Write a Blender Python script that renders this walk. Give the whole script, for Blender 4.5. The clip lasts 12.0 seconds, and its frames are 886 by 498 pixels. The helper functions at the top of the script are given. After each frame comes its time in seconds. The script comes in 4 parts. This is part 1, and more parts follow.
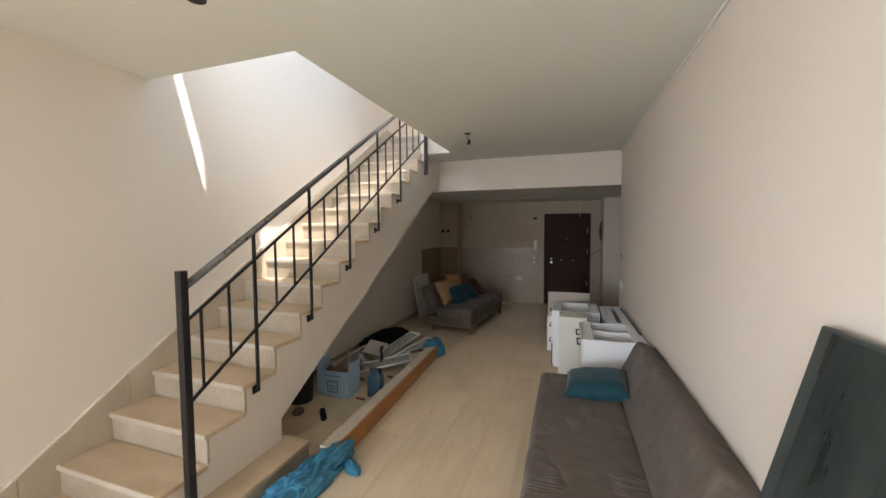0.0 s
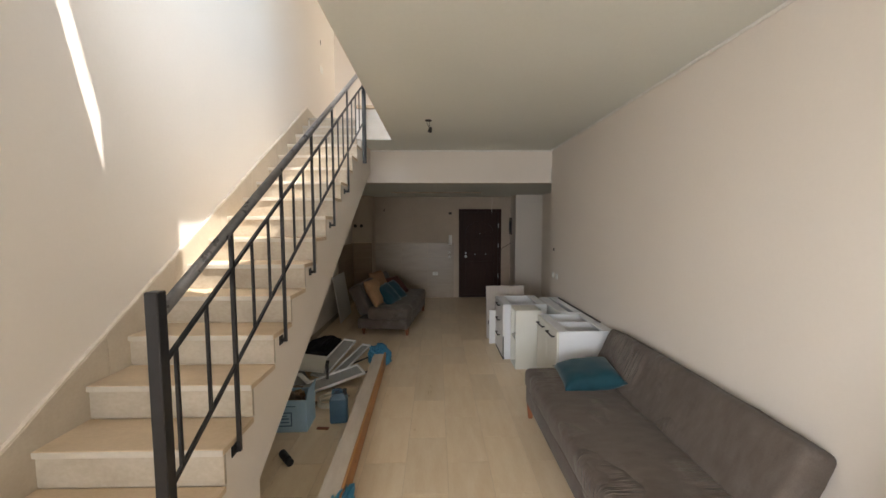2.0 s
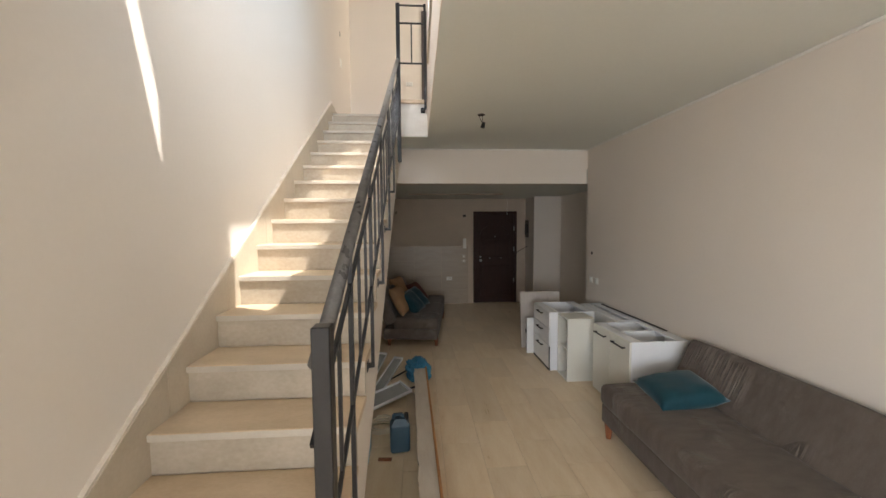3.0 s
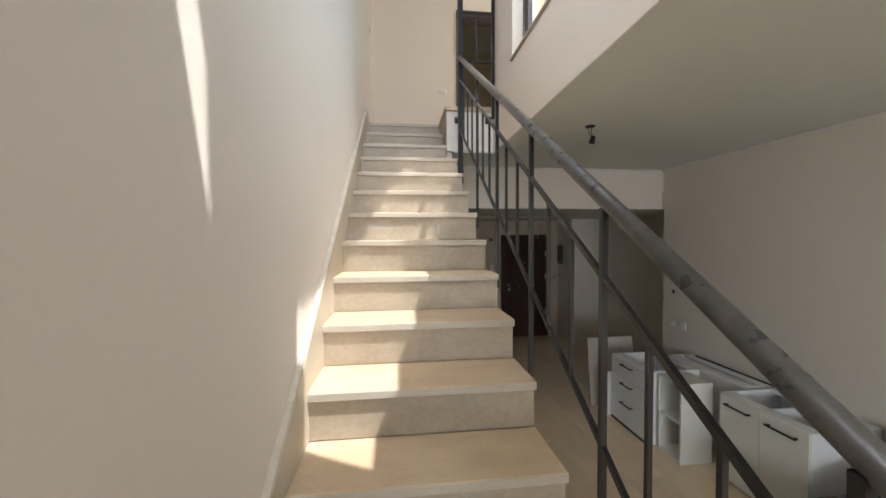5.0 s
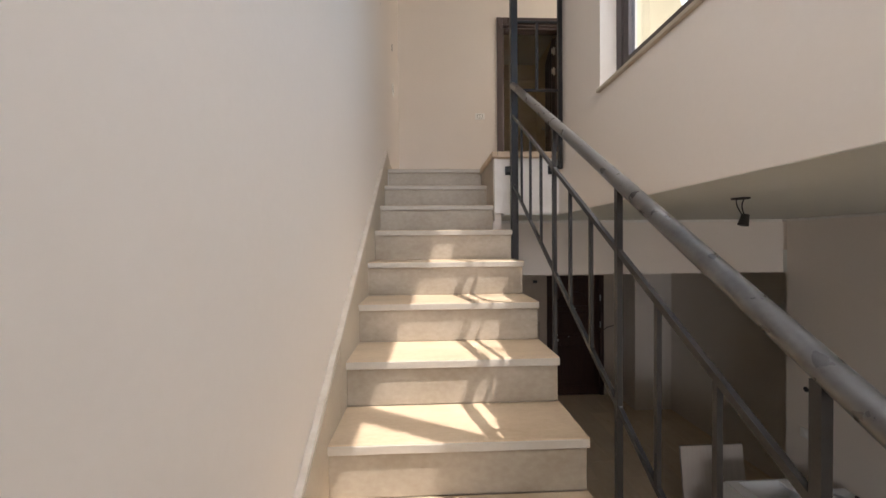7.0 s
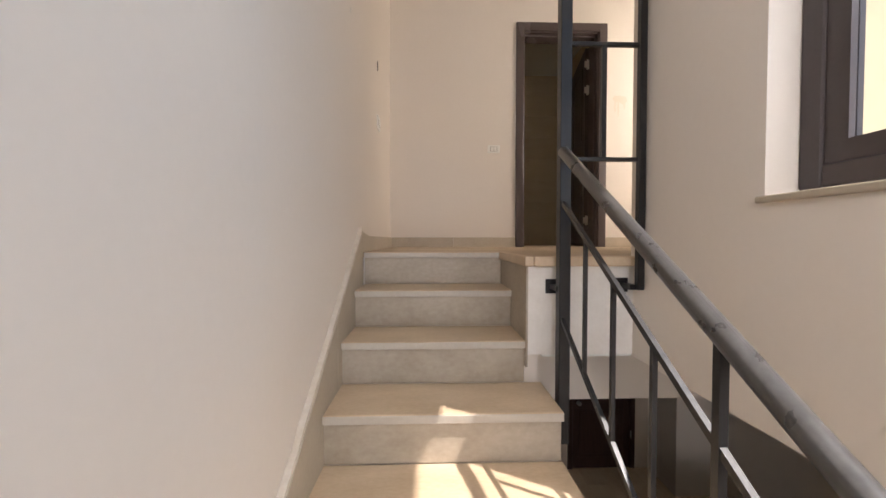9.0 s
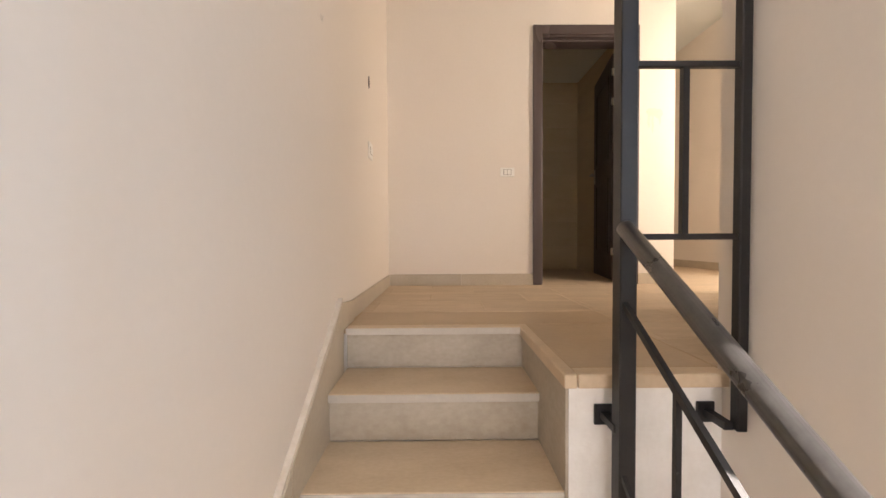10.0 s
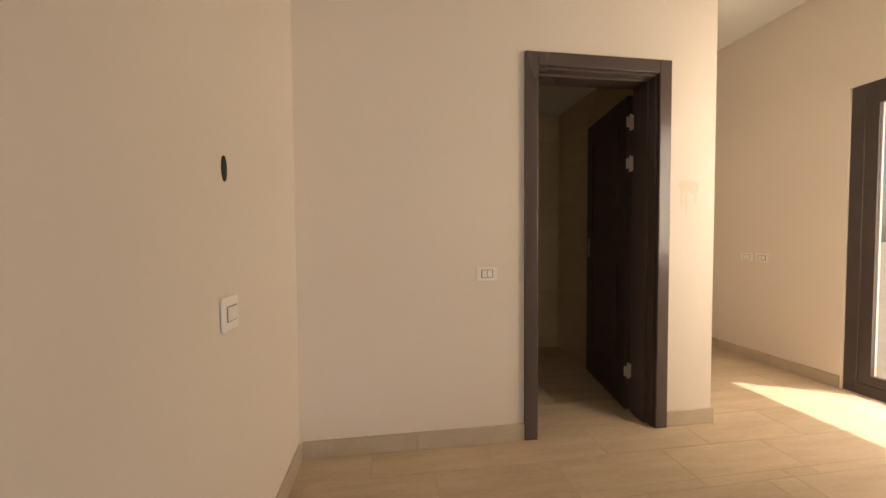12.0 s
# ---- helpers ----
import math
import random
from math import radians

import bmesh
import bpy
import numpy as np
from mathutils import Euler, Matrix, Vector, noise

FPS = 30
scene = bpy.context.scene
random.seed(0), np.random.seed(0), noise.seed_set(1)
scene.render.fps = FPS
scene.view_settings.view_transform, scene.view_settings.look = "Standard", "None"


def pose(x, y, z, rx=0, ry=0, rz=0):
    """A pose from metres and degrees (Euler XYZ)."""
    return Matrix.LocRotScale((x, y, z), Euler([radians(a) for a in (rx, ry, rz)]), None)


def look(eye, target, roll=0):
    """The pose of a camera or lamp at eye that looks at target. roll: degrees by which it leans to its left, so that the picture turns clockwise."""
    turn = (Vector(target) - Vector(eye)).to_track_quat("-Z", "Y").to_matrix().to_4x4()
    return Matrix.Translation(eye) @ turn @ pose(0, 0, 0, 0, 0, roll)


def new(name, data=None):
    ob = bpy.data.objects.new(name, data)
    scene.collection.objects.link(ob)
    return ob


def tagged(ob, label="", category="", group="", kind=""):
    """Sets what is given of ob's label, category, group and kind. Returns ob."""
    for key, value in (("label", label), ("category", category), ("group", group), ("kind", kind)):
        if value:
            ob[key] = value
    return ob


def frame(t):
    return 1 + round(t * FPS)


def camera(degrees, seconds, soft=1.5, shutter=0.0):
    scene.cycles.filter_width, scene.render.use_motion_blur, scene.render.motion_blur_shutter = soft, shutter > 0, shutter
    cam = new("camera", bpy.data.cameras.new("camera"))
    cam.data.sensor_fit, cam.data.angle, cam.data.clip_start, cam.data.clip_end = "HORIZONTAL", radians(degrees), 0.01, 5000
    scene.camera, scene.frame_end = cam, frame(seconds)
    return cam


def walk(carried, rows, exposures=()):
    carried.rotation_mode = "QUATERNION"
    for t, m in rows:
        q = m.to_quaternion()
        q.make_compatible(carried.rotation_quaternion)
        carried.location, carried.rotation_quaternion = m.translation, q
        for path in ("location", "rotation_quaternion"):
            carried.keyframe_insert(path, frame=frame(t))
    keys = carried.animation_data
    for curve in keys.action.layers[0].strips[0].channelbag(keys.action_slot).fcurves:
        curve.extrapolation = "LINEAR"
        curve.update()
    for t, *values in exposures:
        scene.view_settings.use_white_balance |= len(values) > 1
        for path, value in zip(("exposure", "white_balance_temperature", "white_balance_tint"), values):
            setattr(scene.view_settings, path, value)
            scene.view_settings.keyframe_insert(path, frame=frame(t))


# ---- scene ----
cam = camera(101.1, 12.0)

PATH = [
    (0, (2.806, 2.494, 1.712), (2.165, 4.385, 1.601), -0.3),
    (0.5, (2.717, 2.468, 1.732), (2.36, 4.431, 1.606), -0.2),
    (1, (2.508, 2.515, 1.706), (2.33, 4.503, 1.575), -0.2),
    (1.5, (2.196, 2.613, 1.708), (2.134, 4.608, 1.569), -0.1),
    (2, (1.813, 2.666, 1.719), (1.85, 4.661, 1.576), -0.1),
    (2.5, (1.483, 2.77, 1.718), (1.577, 4.763, 1.584), -0.1),
    (3, (1.127, 3.01, 1.725), (1.259, 5.002, 1.597), -0.4),
    (3.2, (1.0, 3.092, 1.735), (1.136, 5.083, 1.608), -0.3),
    (4.8, (0.352, 3.87, 1.93), (0.605, 5.85, 1.84), -0.3),
    (5, (0.351, 3.993, 1.967), (0.585, 5.978, 1.909), -0.3),
    (5.5, (0.347, 4.248, 2.092), (0.578, 6.234, 2.074), -0.8),
    (6, (0.356, 4.512, 2.261), (0.574, 6.5, 2.235), -0.6),
    (6.5, (0.332, 4.739, 2.425), (0.462, 6.734, 2.396), -0.5),
    (8.5, (0.41, 5.672, 3.096), (0.456, 7.672, 3.061), -0.5),
    (9, (0.398, 5.927, 3.273), (0.46, 7.926, 3.223), -0.0),
    (9.5, (0.396, 6.174, 3.455), (0.438, 8.173, 3.415), -0.4),
    (10, (0.433, 6.395, 3.582), (0.448, 8.394, 3.534), -0.3),
    (10.5, (0.418, 6.714, 3.77), (0.461, 8.713, 3.724), -0.4),
    (11, (0.444, 6.964, 3.981), (0.494, 8.962, 3.921), -0.5),
    (11.5, (0.442, 7.253, 4.186), (0.578, 9.248, 4.119), -0.5),
    (12, (0.472, 7.515, 4.353), (0.761, 9.492, 4.282), -0.4),
]
EXPOSURES = [(0.0, 1.02, 6050, 11), (1.5, 1.03, 6200, 11), (3.0, 0.98, 6200, 11), (5.0, 0.60, 5950, 9), (5.5, 0.45, 5750, 8), (6.5, 0.26, 6200, 15),
             (8.5, 0.36, 6250, 17), (9.5, 0.66, 6600, 19), (10.5, 0.98, 7050, 20), (11.0, 0.64, 7250, 20), (12.0, 0.32, 7550, 19)]
walk(cam, [(t, look(e, g, r)) for t, e, g, r in PATH], EXPOSURES)

# ---- light ----
SUN = Vector((1.0, -0.56, 2.2)).normalized()      # towards the sun
world = bpy.data.worlds.new("sky")
scene.world = world
world.use_nodes = True
sky = world.node_tree.nodes.new("ShaderNodeTexSky")
sky.sky_type, sky.sun_disc = "NISHITA", False
sky.sun_elevation = math.asin(SUN.z)
sky.sun_rotation = math.atan2(SUN.x, SUN.y)
background = world.node_tree.nodes["Background"]
background.inputs["Strength"].default_value = 0.06
world.node_tree.links.new(sky.outputs[0], background.inputs[0])
sun = new("sun", bpy.data.lights.new("sun", "SUN"))
sun.data.energy, sun.data.angle, sun.data.color = 5.0, radians(0.6), (1.0, 0.95, 0.86)
sun.matrix_world = look(SUN * 30, (0, 0, 0))


def sky_lamp(eye, target, width, height, watts, color, spread=180):
    """Daylight that comes in through one opening; spread: narrower to keep it off the upper walls."""
    ob = new("window_light", bpy.data.lights.new("window_light", "AREA"))
    ob.data.shape, ob.data.size, ob.data.size_y = "RECTANGLE", width, height
    ob.data.energy, ob.data.color, ob.data.spread = watts, color, radians(spread)
    ob.matrix_world = look(eye, target)


sky_lamp((1.2, -1.66, 1.55), (1.9, 1.2, 0.2), 1.6, 1.5, 27, (0.95, 0.98, 1.0), 130)      # assumed balcony door of the room, unseen, added to light it from behind
sky_lamp((-0.16, 0.1, 1.55), (2.0, 1.2, 0.1), 2.3, 1.5, 52, (0.97, 0.98, 1.0), 140)      # unseen wide opening of the room, added to brighten the sofa wall
sky_lamp((1.50, 5.68, 4.15), (0, 5.7, 3.6), 2.2, 1.45, 9, (0.55, 0.78, 1.0))       # stair window
sky_lamp((0.5, 4.10, 3.9), (0.7, 6.0, 3.8), 0.9, 0.9, 17, (0.95, 0.95, 0.97))         # window at the end of the stairwell
sky_lamp((4.12, 9.00, 4.3), (2.5, 9.30, 4.2), 1.2, 2.0, 18, (1.0, 0.84, 0.66))      # upper balcony door
sky_lamp((3.15, 8.06, 4.75), (1.5, 9.45, 4.6), 0.85, 1.25, 34, (1.0, 0.90, 0.74))     # unseen window of the upper room, added to light the inner door's wall


# ---- materials ----
def mat(name, a, b, rough=0.6, scale=6.0, fine=60.0, bump=0.05, stretch=(1, 1, 1), metal=0.0, vary=0.0, spots=0.0, spot_color=(0.1, 0.08, 0.06), spec=0.5, sheen=0.0, crease=None):
    """Colour wandering from a to b at two scales, with fine relief; vary: lightness from piece to piece; spots: share of stains; crease: stretch of a fabric's wrinkles."""
    m = bpy.data.materials.new(name)
    m.use_nodes = True
    nt = m.node_tree
    N, L = nt.nodes, nt.links
    p = N["Principled BSDF"]
    co = N.new("ShaderNodeTexCoord")
    info = N.new("ShaderNodeObjectInfo")
    shift = N.new("ShaderNodeVectorMath"); shift.operation = "MULTIPLY_ADD"
    L.new(info.outputs["Random"], shift.inputs[0])
    shift.inputs[1].default_value = (17, 31, 7) if vary else (0, 0, 0)
    L.new(co.outputs["Object"], shift.inputs[2])
    mp = N.new("ShaderNodeMapping"); mp.inputs["Scale"].default_value = stretch
    L.new(shift.outputs[0], mp.inputs[0])
    n1 = N.new("ShaderNodeTexNoise"); n1.inputs["Scale"].default_value = scale; n1.inputs["Detail"].default_value = 5
    n2 = N.new("ShaderNodeTexNoise"); n2.inputs["Scale"].default_value = fine; n2.inputs["Detail"].default_value = 3
    L.new(mp.outputs[0], n1.inputs["Vector"]); L.new(mp.outputs[0], n2.inputs["Vector"])
    mid = N.new("ShaderNodeMix"); mid.inputs[0].default_value = 0.3
    L.new(n1.outputs[0], mid.inputs[2]); L.new(n2.outputs[0], mid.inputs[3])
    ramp = N.new("ShaderNodeMapRange"); ramp.inputs[1].default_value = 0.3; ramp.inputs[2].default_value = 0.7
    L.new(mid.outputs[0], ramp.inputs[0])
    mix = N.new("ShaderNodeMix"); mix.data_type = "RGBA"
    mix.inputs[6].default_value, mix.inputs[7].default_value = (*a, 1), (*b, 1)
    L.new(ramp.outputs[0], mix.inputs[0])
    out = mix.outputs[2]
    if vary:
        hsv = N.new("ShaderNodeHueSaturation")
        val = N.new("ShaderNodeMapRange"); val.inputs[3].default_value, val.inputs[4].default_value = 1 - vary, 1 + vary
        L.new(info.outputs["Random"], val.inputs[0]); L.new(val.outputs[0], hsv.inputs["Value"]); L.new(out, hsv.inputs["Color"])
        out = hsv.outputs[0]
    if spots:
        n3 = N.new("ShaderNodeTexNoise"); n3.inputs["Scale"].default_value = scale * 0.6; n3.inputs["Detail"].default_value = 8; n3.inputs["Roughness"].default_value = 0.7
        L.new(shift.outputs[0], n3.inputs["Vector"])
        cut = N.new("ShaderNodeMapRange"); cut.inputs[1].default_value, cut.inputs[2].default_value = 0.72 - spots, 0.80 - spots * 0.5
        cut.inputs[4].default_value = 0.55
        L.new(n3.outputs[0], cut.inputs[0])
        sp = N.new("ShaderNodeMix"); sp.data_type = "RGBA"; sp.inputs[7].default_value = (*spot_color, 1)
        L.new(cut.outputs[0], sp.inputs[0]); L.new(out, sp.inputs[6]); out = sp.outputs[2]
    L.new(out, p.inputs["Base Color"])
    rr = N.new("ShaderNodeMapRange"); rr.inputs[3].default_value, rr.inputs[4].default_value = max(rough - 0.1, 0.02), min(rough + 0.1, 1)
    L.new(n1.outputs[0], rr.inputs[0]); L.new(rr.outputs[0], p.inputs["Roughness"])
    p.inputs["Metallic"].default_value, p.inputs["Specular IOR Level"].default_value = metal, spec
    if sheen:
        p.inputs["Sheen Weight"].default_value = sheen; p.inputs["Sheen Roughness"].default_value = 0.4
    if bump:
        bn = N.new("ShaderNodeBump"); bn.inputs["Strength"].default_value = bump; bn.inputs["Distance"].default_value = 0.01
        L.new(mid.outputs[0], bn.inputs["Height"]); L.new(bn.outputs[0], p.inputs["Normal"])
        if crease:
            mc = N.new("ShaderNodeMapping"); mc.inputs["Scale"].default_value = crease
            nc = N.new("ShaderNodeTexNoise"); nc.inputs["Scale"].default_value = 3.0; nc.inputs["Detail"].default_value = 2; nc.inputs["Distortion"].default_value = 0.4
            L.new(co.outputs["Object"], mc.inputs[0]); L.new(mc.outputs[0], nc.inputs["Vector"])
            nm = N.new("ShaderNodeTexNoise"); nm.inputs["Scale"].default_value = 2.2
            L.new(co.outputs["Object"], nm.inputs["Vector"])
            gate = N.new("ShaderNodeMapRange"); gate.inputs[1].default_value, gate.inputs[2].default_value = 0.52, 0.60
            L.new(nm.outputs[0], gate.inputs[0])
            prod = N.new("ShaderNodeMath"); prod.operation = "MULTIPLY"
            L.new(nc.outputs[0], prod.inputs[0]); L.new(gate.outputs[0], prod.inputs[1])
            bc = N.new("ShaderNodeBump"); bc.inputs["Strength"].default_value = 1.0; bc.inputs["Distance"].default_value = 0.035
            L.new(prod.outputs[0], bc.inputs["Height"]); L.new(bn.outputs[0], bc.inputs["Normal"]); L.new(bc.outputs[0], p.inputs["Normal"])
    return m


PAINT = mat("wall_paint", (0.735, 0.665, 0.585), (0.77, 0.70, 0.62), 0.75, 1.2, 45, 0.10)
CEIL = mat("ceiling_paint", (0.69, 0.695, 0.64), (0.74, 0.745, 0.69), 0.8, 0.8, 40, 0.10)
# Bare plaster toned darker than wall_paint, so the kitchen's dimness is in the colour.
DIM_BARE = mat("dim_bare_plaster", (0.47, 0.385, 0.30), (0.57, 0.475, 0.375), 0.9, 2.5, 40, 0.2)
WHITEWASH = mat("plaster", (0.80, 0.77, 0.72), (0.70, 0.66, 0.60), 0.85, 9, 60, 0.25)
MORTAR = mat("mortar", (0.58, 0.50, 0.40), (0.72, 0.65, 0.56), 0.9, 18, 90, 0.3)
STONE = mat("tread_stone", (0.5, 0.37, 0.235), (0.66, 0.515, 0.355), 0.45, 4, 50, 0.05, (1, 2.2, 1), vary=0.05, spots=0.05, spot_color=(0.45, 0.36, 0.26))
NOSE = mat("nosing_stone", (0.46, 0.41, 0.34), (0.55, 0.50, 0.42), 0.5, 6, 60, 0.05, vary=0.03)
# Mottled stone darker than the treads: upright faces carry their shade in the colour.
RISER_SHADED = mat("shaded_riser_stone", (0.33, 0.27, 0.195), (0.50, 0.435, 0.345), 0.5, 3.5, 40, 0.06, (1, 1, 1.4), vary=0.05, spots=0.14, spot_color=(0.58, 0.52, 0.43))
SKIRT = mat("skirting_stone", (0.43, 0.36, 0.27), (0.53, 0.455, 0.35), 0.5, 5, 60, 0.06, vary=0.05)
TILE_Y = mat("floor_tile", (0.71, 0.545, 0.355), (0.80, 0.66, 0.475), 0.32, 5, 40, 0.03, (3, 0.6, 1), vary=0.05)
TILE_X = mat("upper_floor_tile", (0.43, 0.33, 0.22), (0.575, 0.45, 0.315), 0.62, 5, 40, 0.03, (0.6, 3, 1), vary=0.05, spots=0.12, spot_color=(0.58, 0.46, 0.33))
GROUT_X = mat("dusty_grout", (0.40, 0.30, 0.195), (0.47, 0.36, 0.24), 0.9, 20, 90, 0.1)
GROUT = mat("grout", (0.56, 0.435, 0.29), (0.64, 0.515, 0.36), 0.9, 20, 90, 0.1)
IRON = mat("painted_iron", (0.011, 0.01, 0.011), (0.02, 0.019, 0.019), 0.36, 14, 120, 0.08, spots=0.02, spot_color=(0.2, 0.19, 0.18), spec=0.4)
RAIL = mat("worn_rail", (0.085, 0.082, 0.081), (0.155, 0.15, 0.147), 0.30, 22, 110, 0.05, metal=0.45, spots=0.05, spot_color=(0.30, 0.29, 0.28))
BROWN = mat("dark_wood", (0.028, 0.012, 0.009), (0.05, 0.022, 0.015), 0.6, 4, 60, 0.06, (8, 8, 0.7), spec=0.25)
# Lighter than the leaf: the frame's glossy sheen is partly put into this colour.
WENGE_SHEEN = mat("wenge_frame_sheen", (0.088, 0.068, 0.065), (0.098, 0.077, 0.073), 0.26, 0.5, 70, 0.01, (1, 1, 0.2))
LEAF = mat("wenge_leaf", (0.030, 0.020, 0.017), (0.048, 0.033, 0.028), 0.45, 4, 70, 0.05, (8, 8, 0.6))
ALU = mat("brown_aluminium", (0.05, 0.038, 0.036), (0.065, 0.05, 0.048), 0.45, 8, 90, 0.03)
STEEL = mat("steel", (0.34, 0.34, 0.33), (0.45, 0.45, 0.44), 0.3, 20, 100, 0.02, metal=1.0)
HINGE = mat("hinge_steel", (0.62, 0.58, 0.52), (0.72, 0.68, 0.62), 0.35, 20, 100, 0.02, metal=0.7)
GAP_SHADE = mat("gap_shade", (0.20, 0.17, 0.14), (0.27, 0.23, 0.19), 0.6, 20, 90, 0.0)
PLASTIC = mat("white_plastic", (0.8, 0.78, 0.72), (0.84, 0.82, 0.77), 0.4, 10, 100, 0.01)
BLACK = mat("black_plastic", (0.012, 0.012, 0.012), (0.02, 0.02, 0.02), 0.5, 20, 90, 0.05)
VELVET = mat("grey_velvet", (0.098, 0.078, 0.064), (0.15, 0.122, 0.102), 0.85, 4, 60, 0.28, (2, 5, 2), sheen=0.12, spec=0.2, spots=0.20, spot_color=(0.25, 0.213, 0.187), crease=(1.2, 14, 1.2))
TEAL = mat("teal_velvet", (0.006, 0.040, 0.056), (0.012, 0.064, 0.084), 0.7, 12, 160, 0.12, sheen=0.3, spec=0.25)
MUSTARD = mat("mustard_cloth", (0.30, 0.17, 0.085), (0.39, 0.235, 0.125), 0.9, 10, 150, 0.15, spec=0.2)
MAROON = mat("maroon_cloth", (0.09, 0.035, 0.03), (0.14, 0.055, 0.045), 0.9, 10, 150, 0.15, spec=0.2)
BLUECLOTH = mat("blue_cloth", (0.035, 0.17, 0.30), (0.075, 0.30, 0.46), 0.5, 7, 90, 0.15, spec=0.45)
BLACKCLOTH = mat("black_cloth", (0.010, 0.010, 0.011), (0.022, 0.021, 0.022), 0.85, 9, 120, 0.3, spec=0.2)
LACQUER = mat("white_lacquer", (0.82, 0.82, 0.81), (0.86, 0.86, 0.85), 0.35, 3, 60, 0.02)
CARCASS = mat("white_board", (0.79, 0.80, 0.82), (0.84, 0.85, 0.87), 0.5, 4, 60, 0.03)
CREAM = mat("cream_front", (0.74, 0.73, 0.66), (0.78, 0.77, 0.7), 0.35, 3, 60, 0.02)
ASHBOARD = mat("ash_board", (0.42, 0.37, 0.33), (0.52, 0.47, 0.42), 0.55, 5, 60, 0.06, (6, 6, 0.8))
PINE = mat("varnished_pine", (0.36, 0.15, 0.045), (0.52, 0.25, 0.085), 0.5, 5, 60, 0.1, (6, 0.5, 6), spots=0.05, spot_color=(0.15, 0.06, 0.02))
LIMEWOOD = mat("dusty_board", (0.56, 0.47, 0.38), (0.68, 0.60, 0.50), 0.85, 8, 70, 0.15, (3, 0.6, 3))
LEG = mat("red_wood", (0.20, 0.065, 0.025), (0.30, 0.11, 0.045), 0.4, 6, 60, 0.05, (6, 6, 0.8))
GREENGLASS = mat("dark_green_panel", (0.014, 0.019, 0.018), (0.052, 0.063, 0.059), 0.30, 4, 30, 0.03, (1, 3.0, 0.5))
SMEAR = mat("dark_smear", (0.018, 0.024, 0.022), (0.034, 0.042, 0.040), 0.45, 12, 60, 0.03)
GREENFRAME = mat("grey_green_frame", (0.045, 0.055, 0.052), (0.07, 0.08, 0.076), 0.4, 6, 50, 0.06, spots=0.1, spot_color=(0.12, 0.12, 0.115))
CARTON = mat("blue_carton", (0.30, 0.47, 0.62), (0.40, 0.56, 0.70), 0.8, 5, 60, 0.08)
KRAFT = mat("kraft_card", (0.30, 0.20, 0.12), (0.40, 0.28, 0.18), 0.9, 8, 60, 0.1)
INK = mat("blue_ink", (0.06, 0.12, 0.22), (0.08, 0.15, 0.26), 0.8, 8, 60, 0.0)
JUG = mat("blue_jug", (0.035, 0.075, 0.11), (0.055, 0.105, 0.15), 0.35, 6, 60, 0.05, spots=0.1, spot_color=(0.10, 0.13, 0.15))
GREYSHEET = mat("grey_sheet", (0.36, 0.36, 0.35), (0.46, 0.46, 0.44), 0.5, 5, 60, 0.05, spots=0.1, spot_color=(0.2, 0.19, 0.17))
ROPE = mat("cream_cable", (0.55, 0.47, 0.35), (0.62, 0.54, 0.42), 0.7, 12, 90, 0.05)
RUBBLE = mat("brown_rags", (0.16, 0.11, 0.075), (0.27, 0.20, 0.14), 0.9, 12, 90, 0.2)
SPLASH_L = mat("brown_wall_tile", (0.25, 0.18, 0.12), (0.32, 0.24, 0.16), 0.35, 5, 50, 0.04, (0.6, 0.6, 3), vary=0.05)
SPLASH = mat("beige_wall_tile", (0.37, 0.30, 0.225), (0.45, 0.375, 0.29), 0.35, 5, 50, 0.04, (0.6, 0.6, 3), vary=0.04)
FACADE = mat("cream_render", (0.72, 0.62, 0.42), (0.80, 0.70, 0.50), 0.9, 2, 40, 0.2)
EARTH = mat("dry_ground", (0.30, 0.25, 0.19), (0.40, 0.34, 0.26), 0.95, 0.4, 4, 0.2)
STAIN = mat("rust_stain", (0.71, 0.60, 0.48), (0.73, 0.645, 0.555), 0.8, 14, 60, 0.02)
INNERTILE = mat("olive_wall_tile", (0.46, 0.36, 0.21), (0.54, 0.43, 0.27), 0.4, 4, 50, 0.04, (0.6, 0.6, 2), vary=0.04)
LANDING = mat("dusty_landing_stone", (0.40, 0.29, 0.18), (0.50, 0.375, 0.245), 0.55, 3, 40, 0.05, (1, 2, 1), spots=0.10, spot_color=(0.47, 0.36, 0.24))
HOLE = mat("dark_hole", (0.02, 0.02, 0.018), (0.04, 0.04, 0.035), 0.9, 20, 90, 0.0)


def glass_material():
    m = bpy.data.materials.new("window_glass")
    m.use_nodes = True
    p = m.node_tree.nodes["Principled BSDF"]
    p.inputs["Transmission Weight"].default_value, p.inputs["Roughness"].default_value, p.inputs["IOR"].default_value = 1.0, 0.0, 1.45
    p.inputs["Base Color"].default_value = (0.93, 0.97, 0.98, 1)
    return m


GLASS = glass_material()


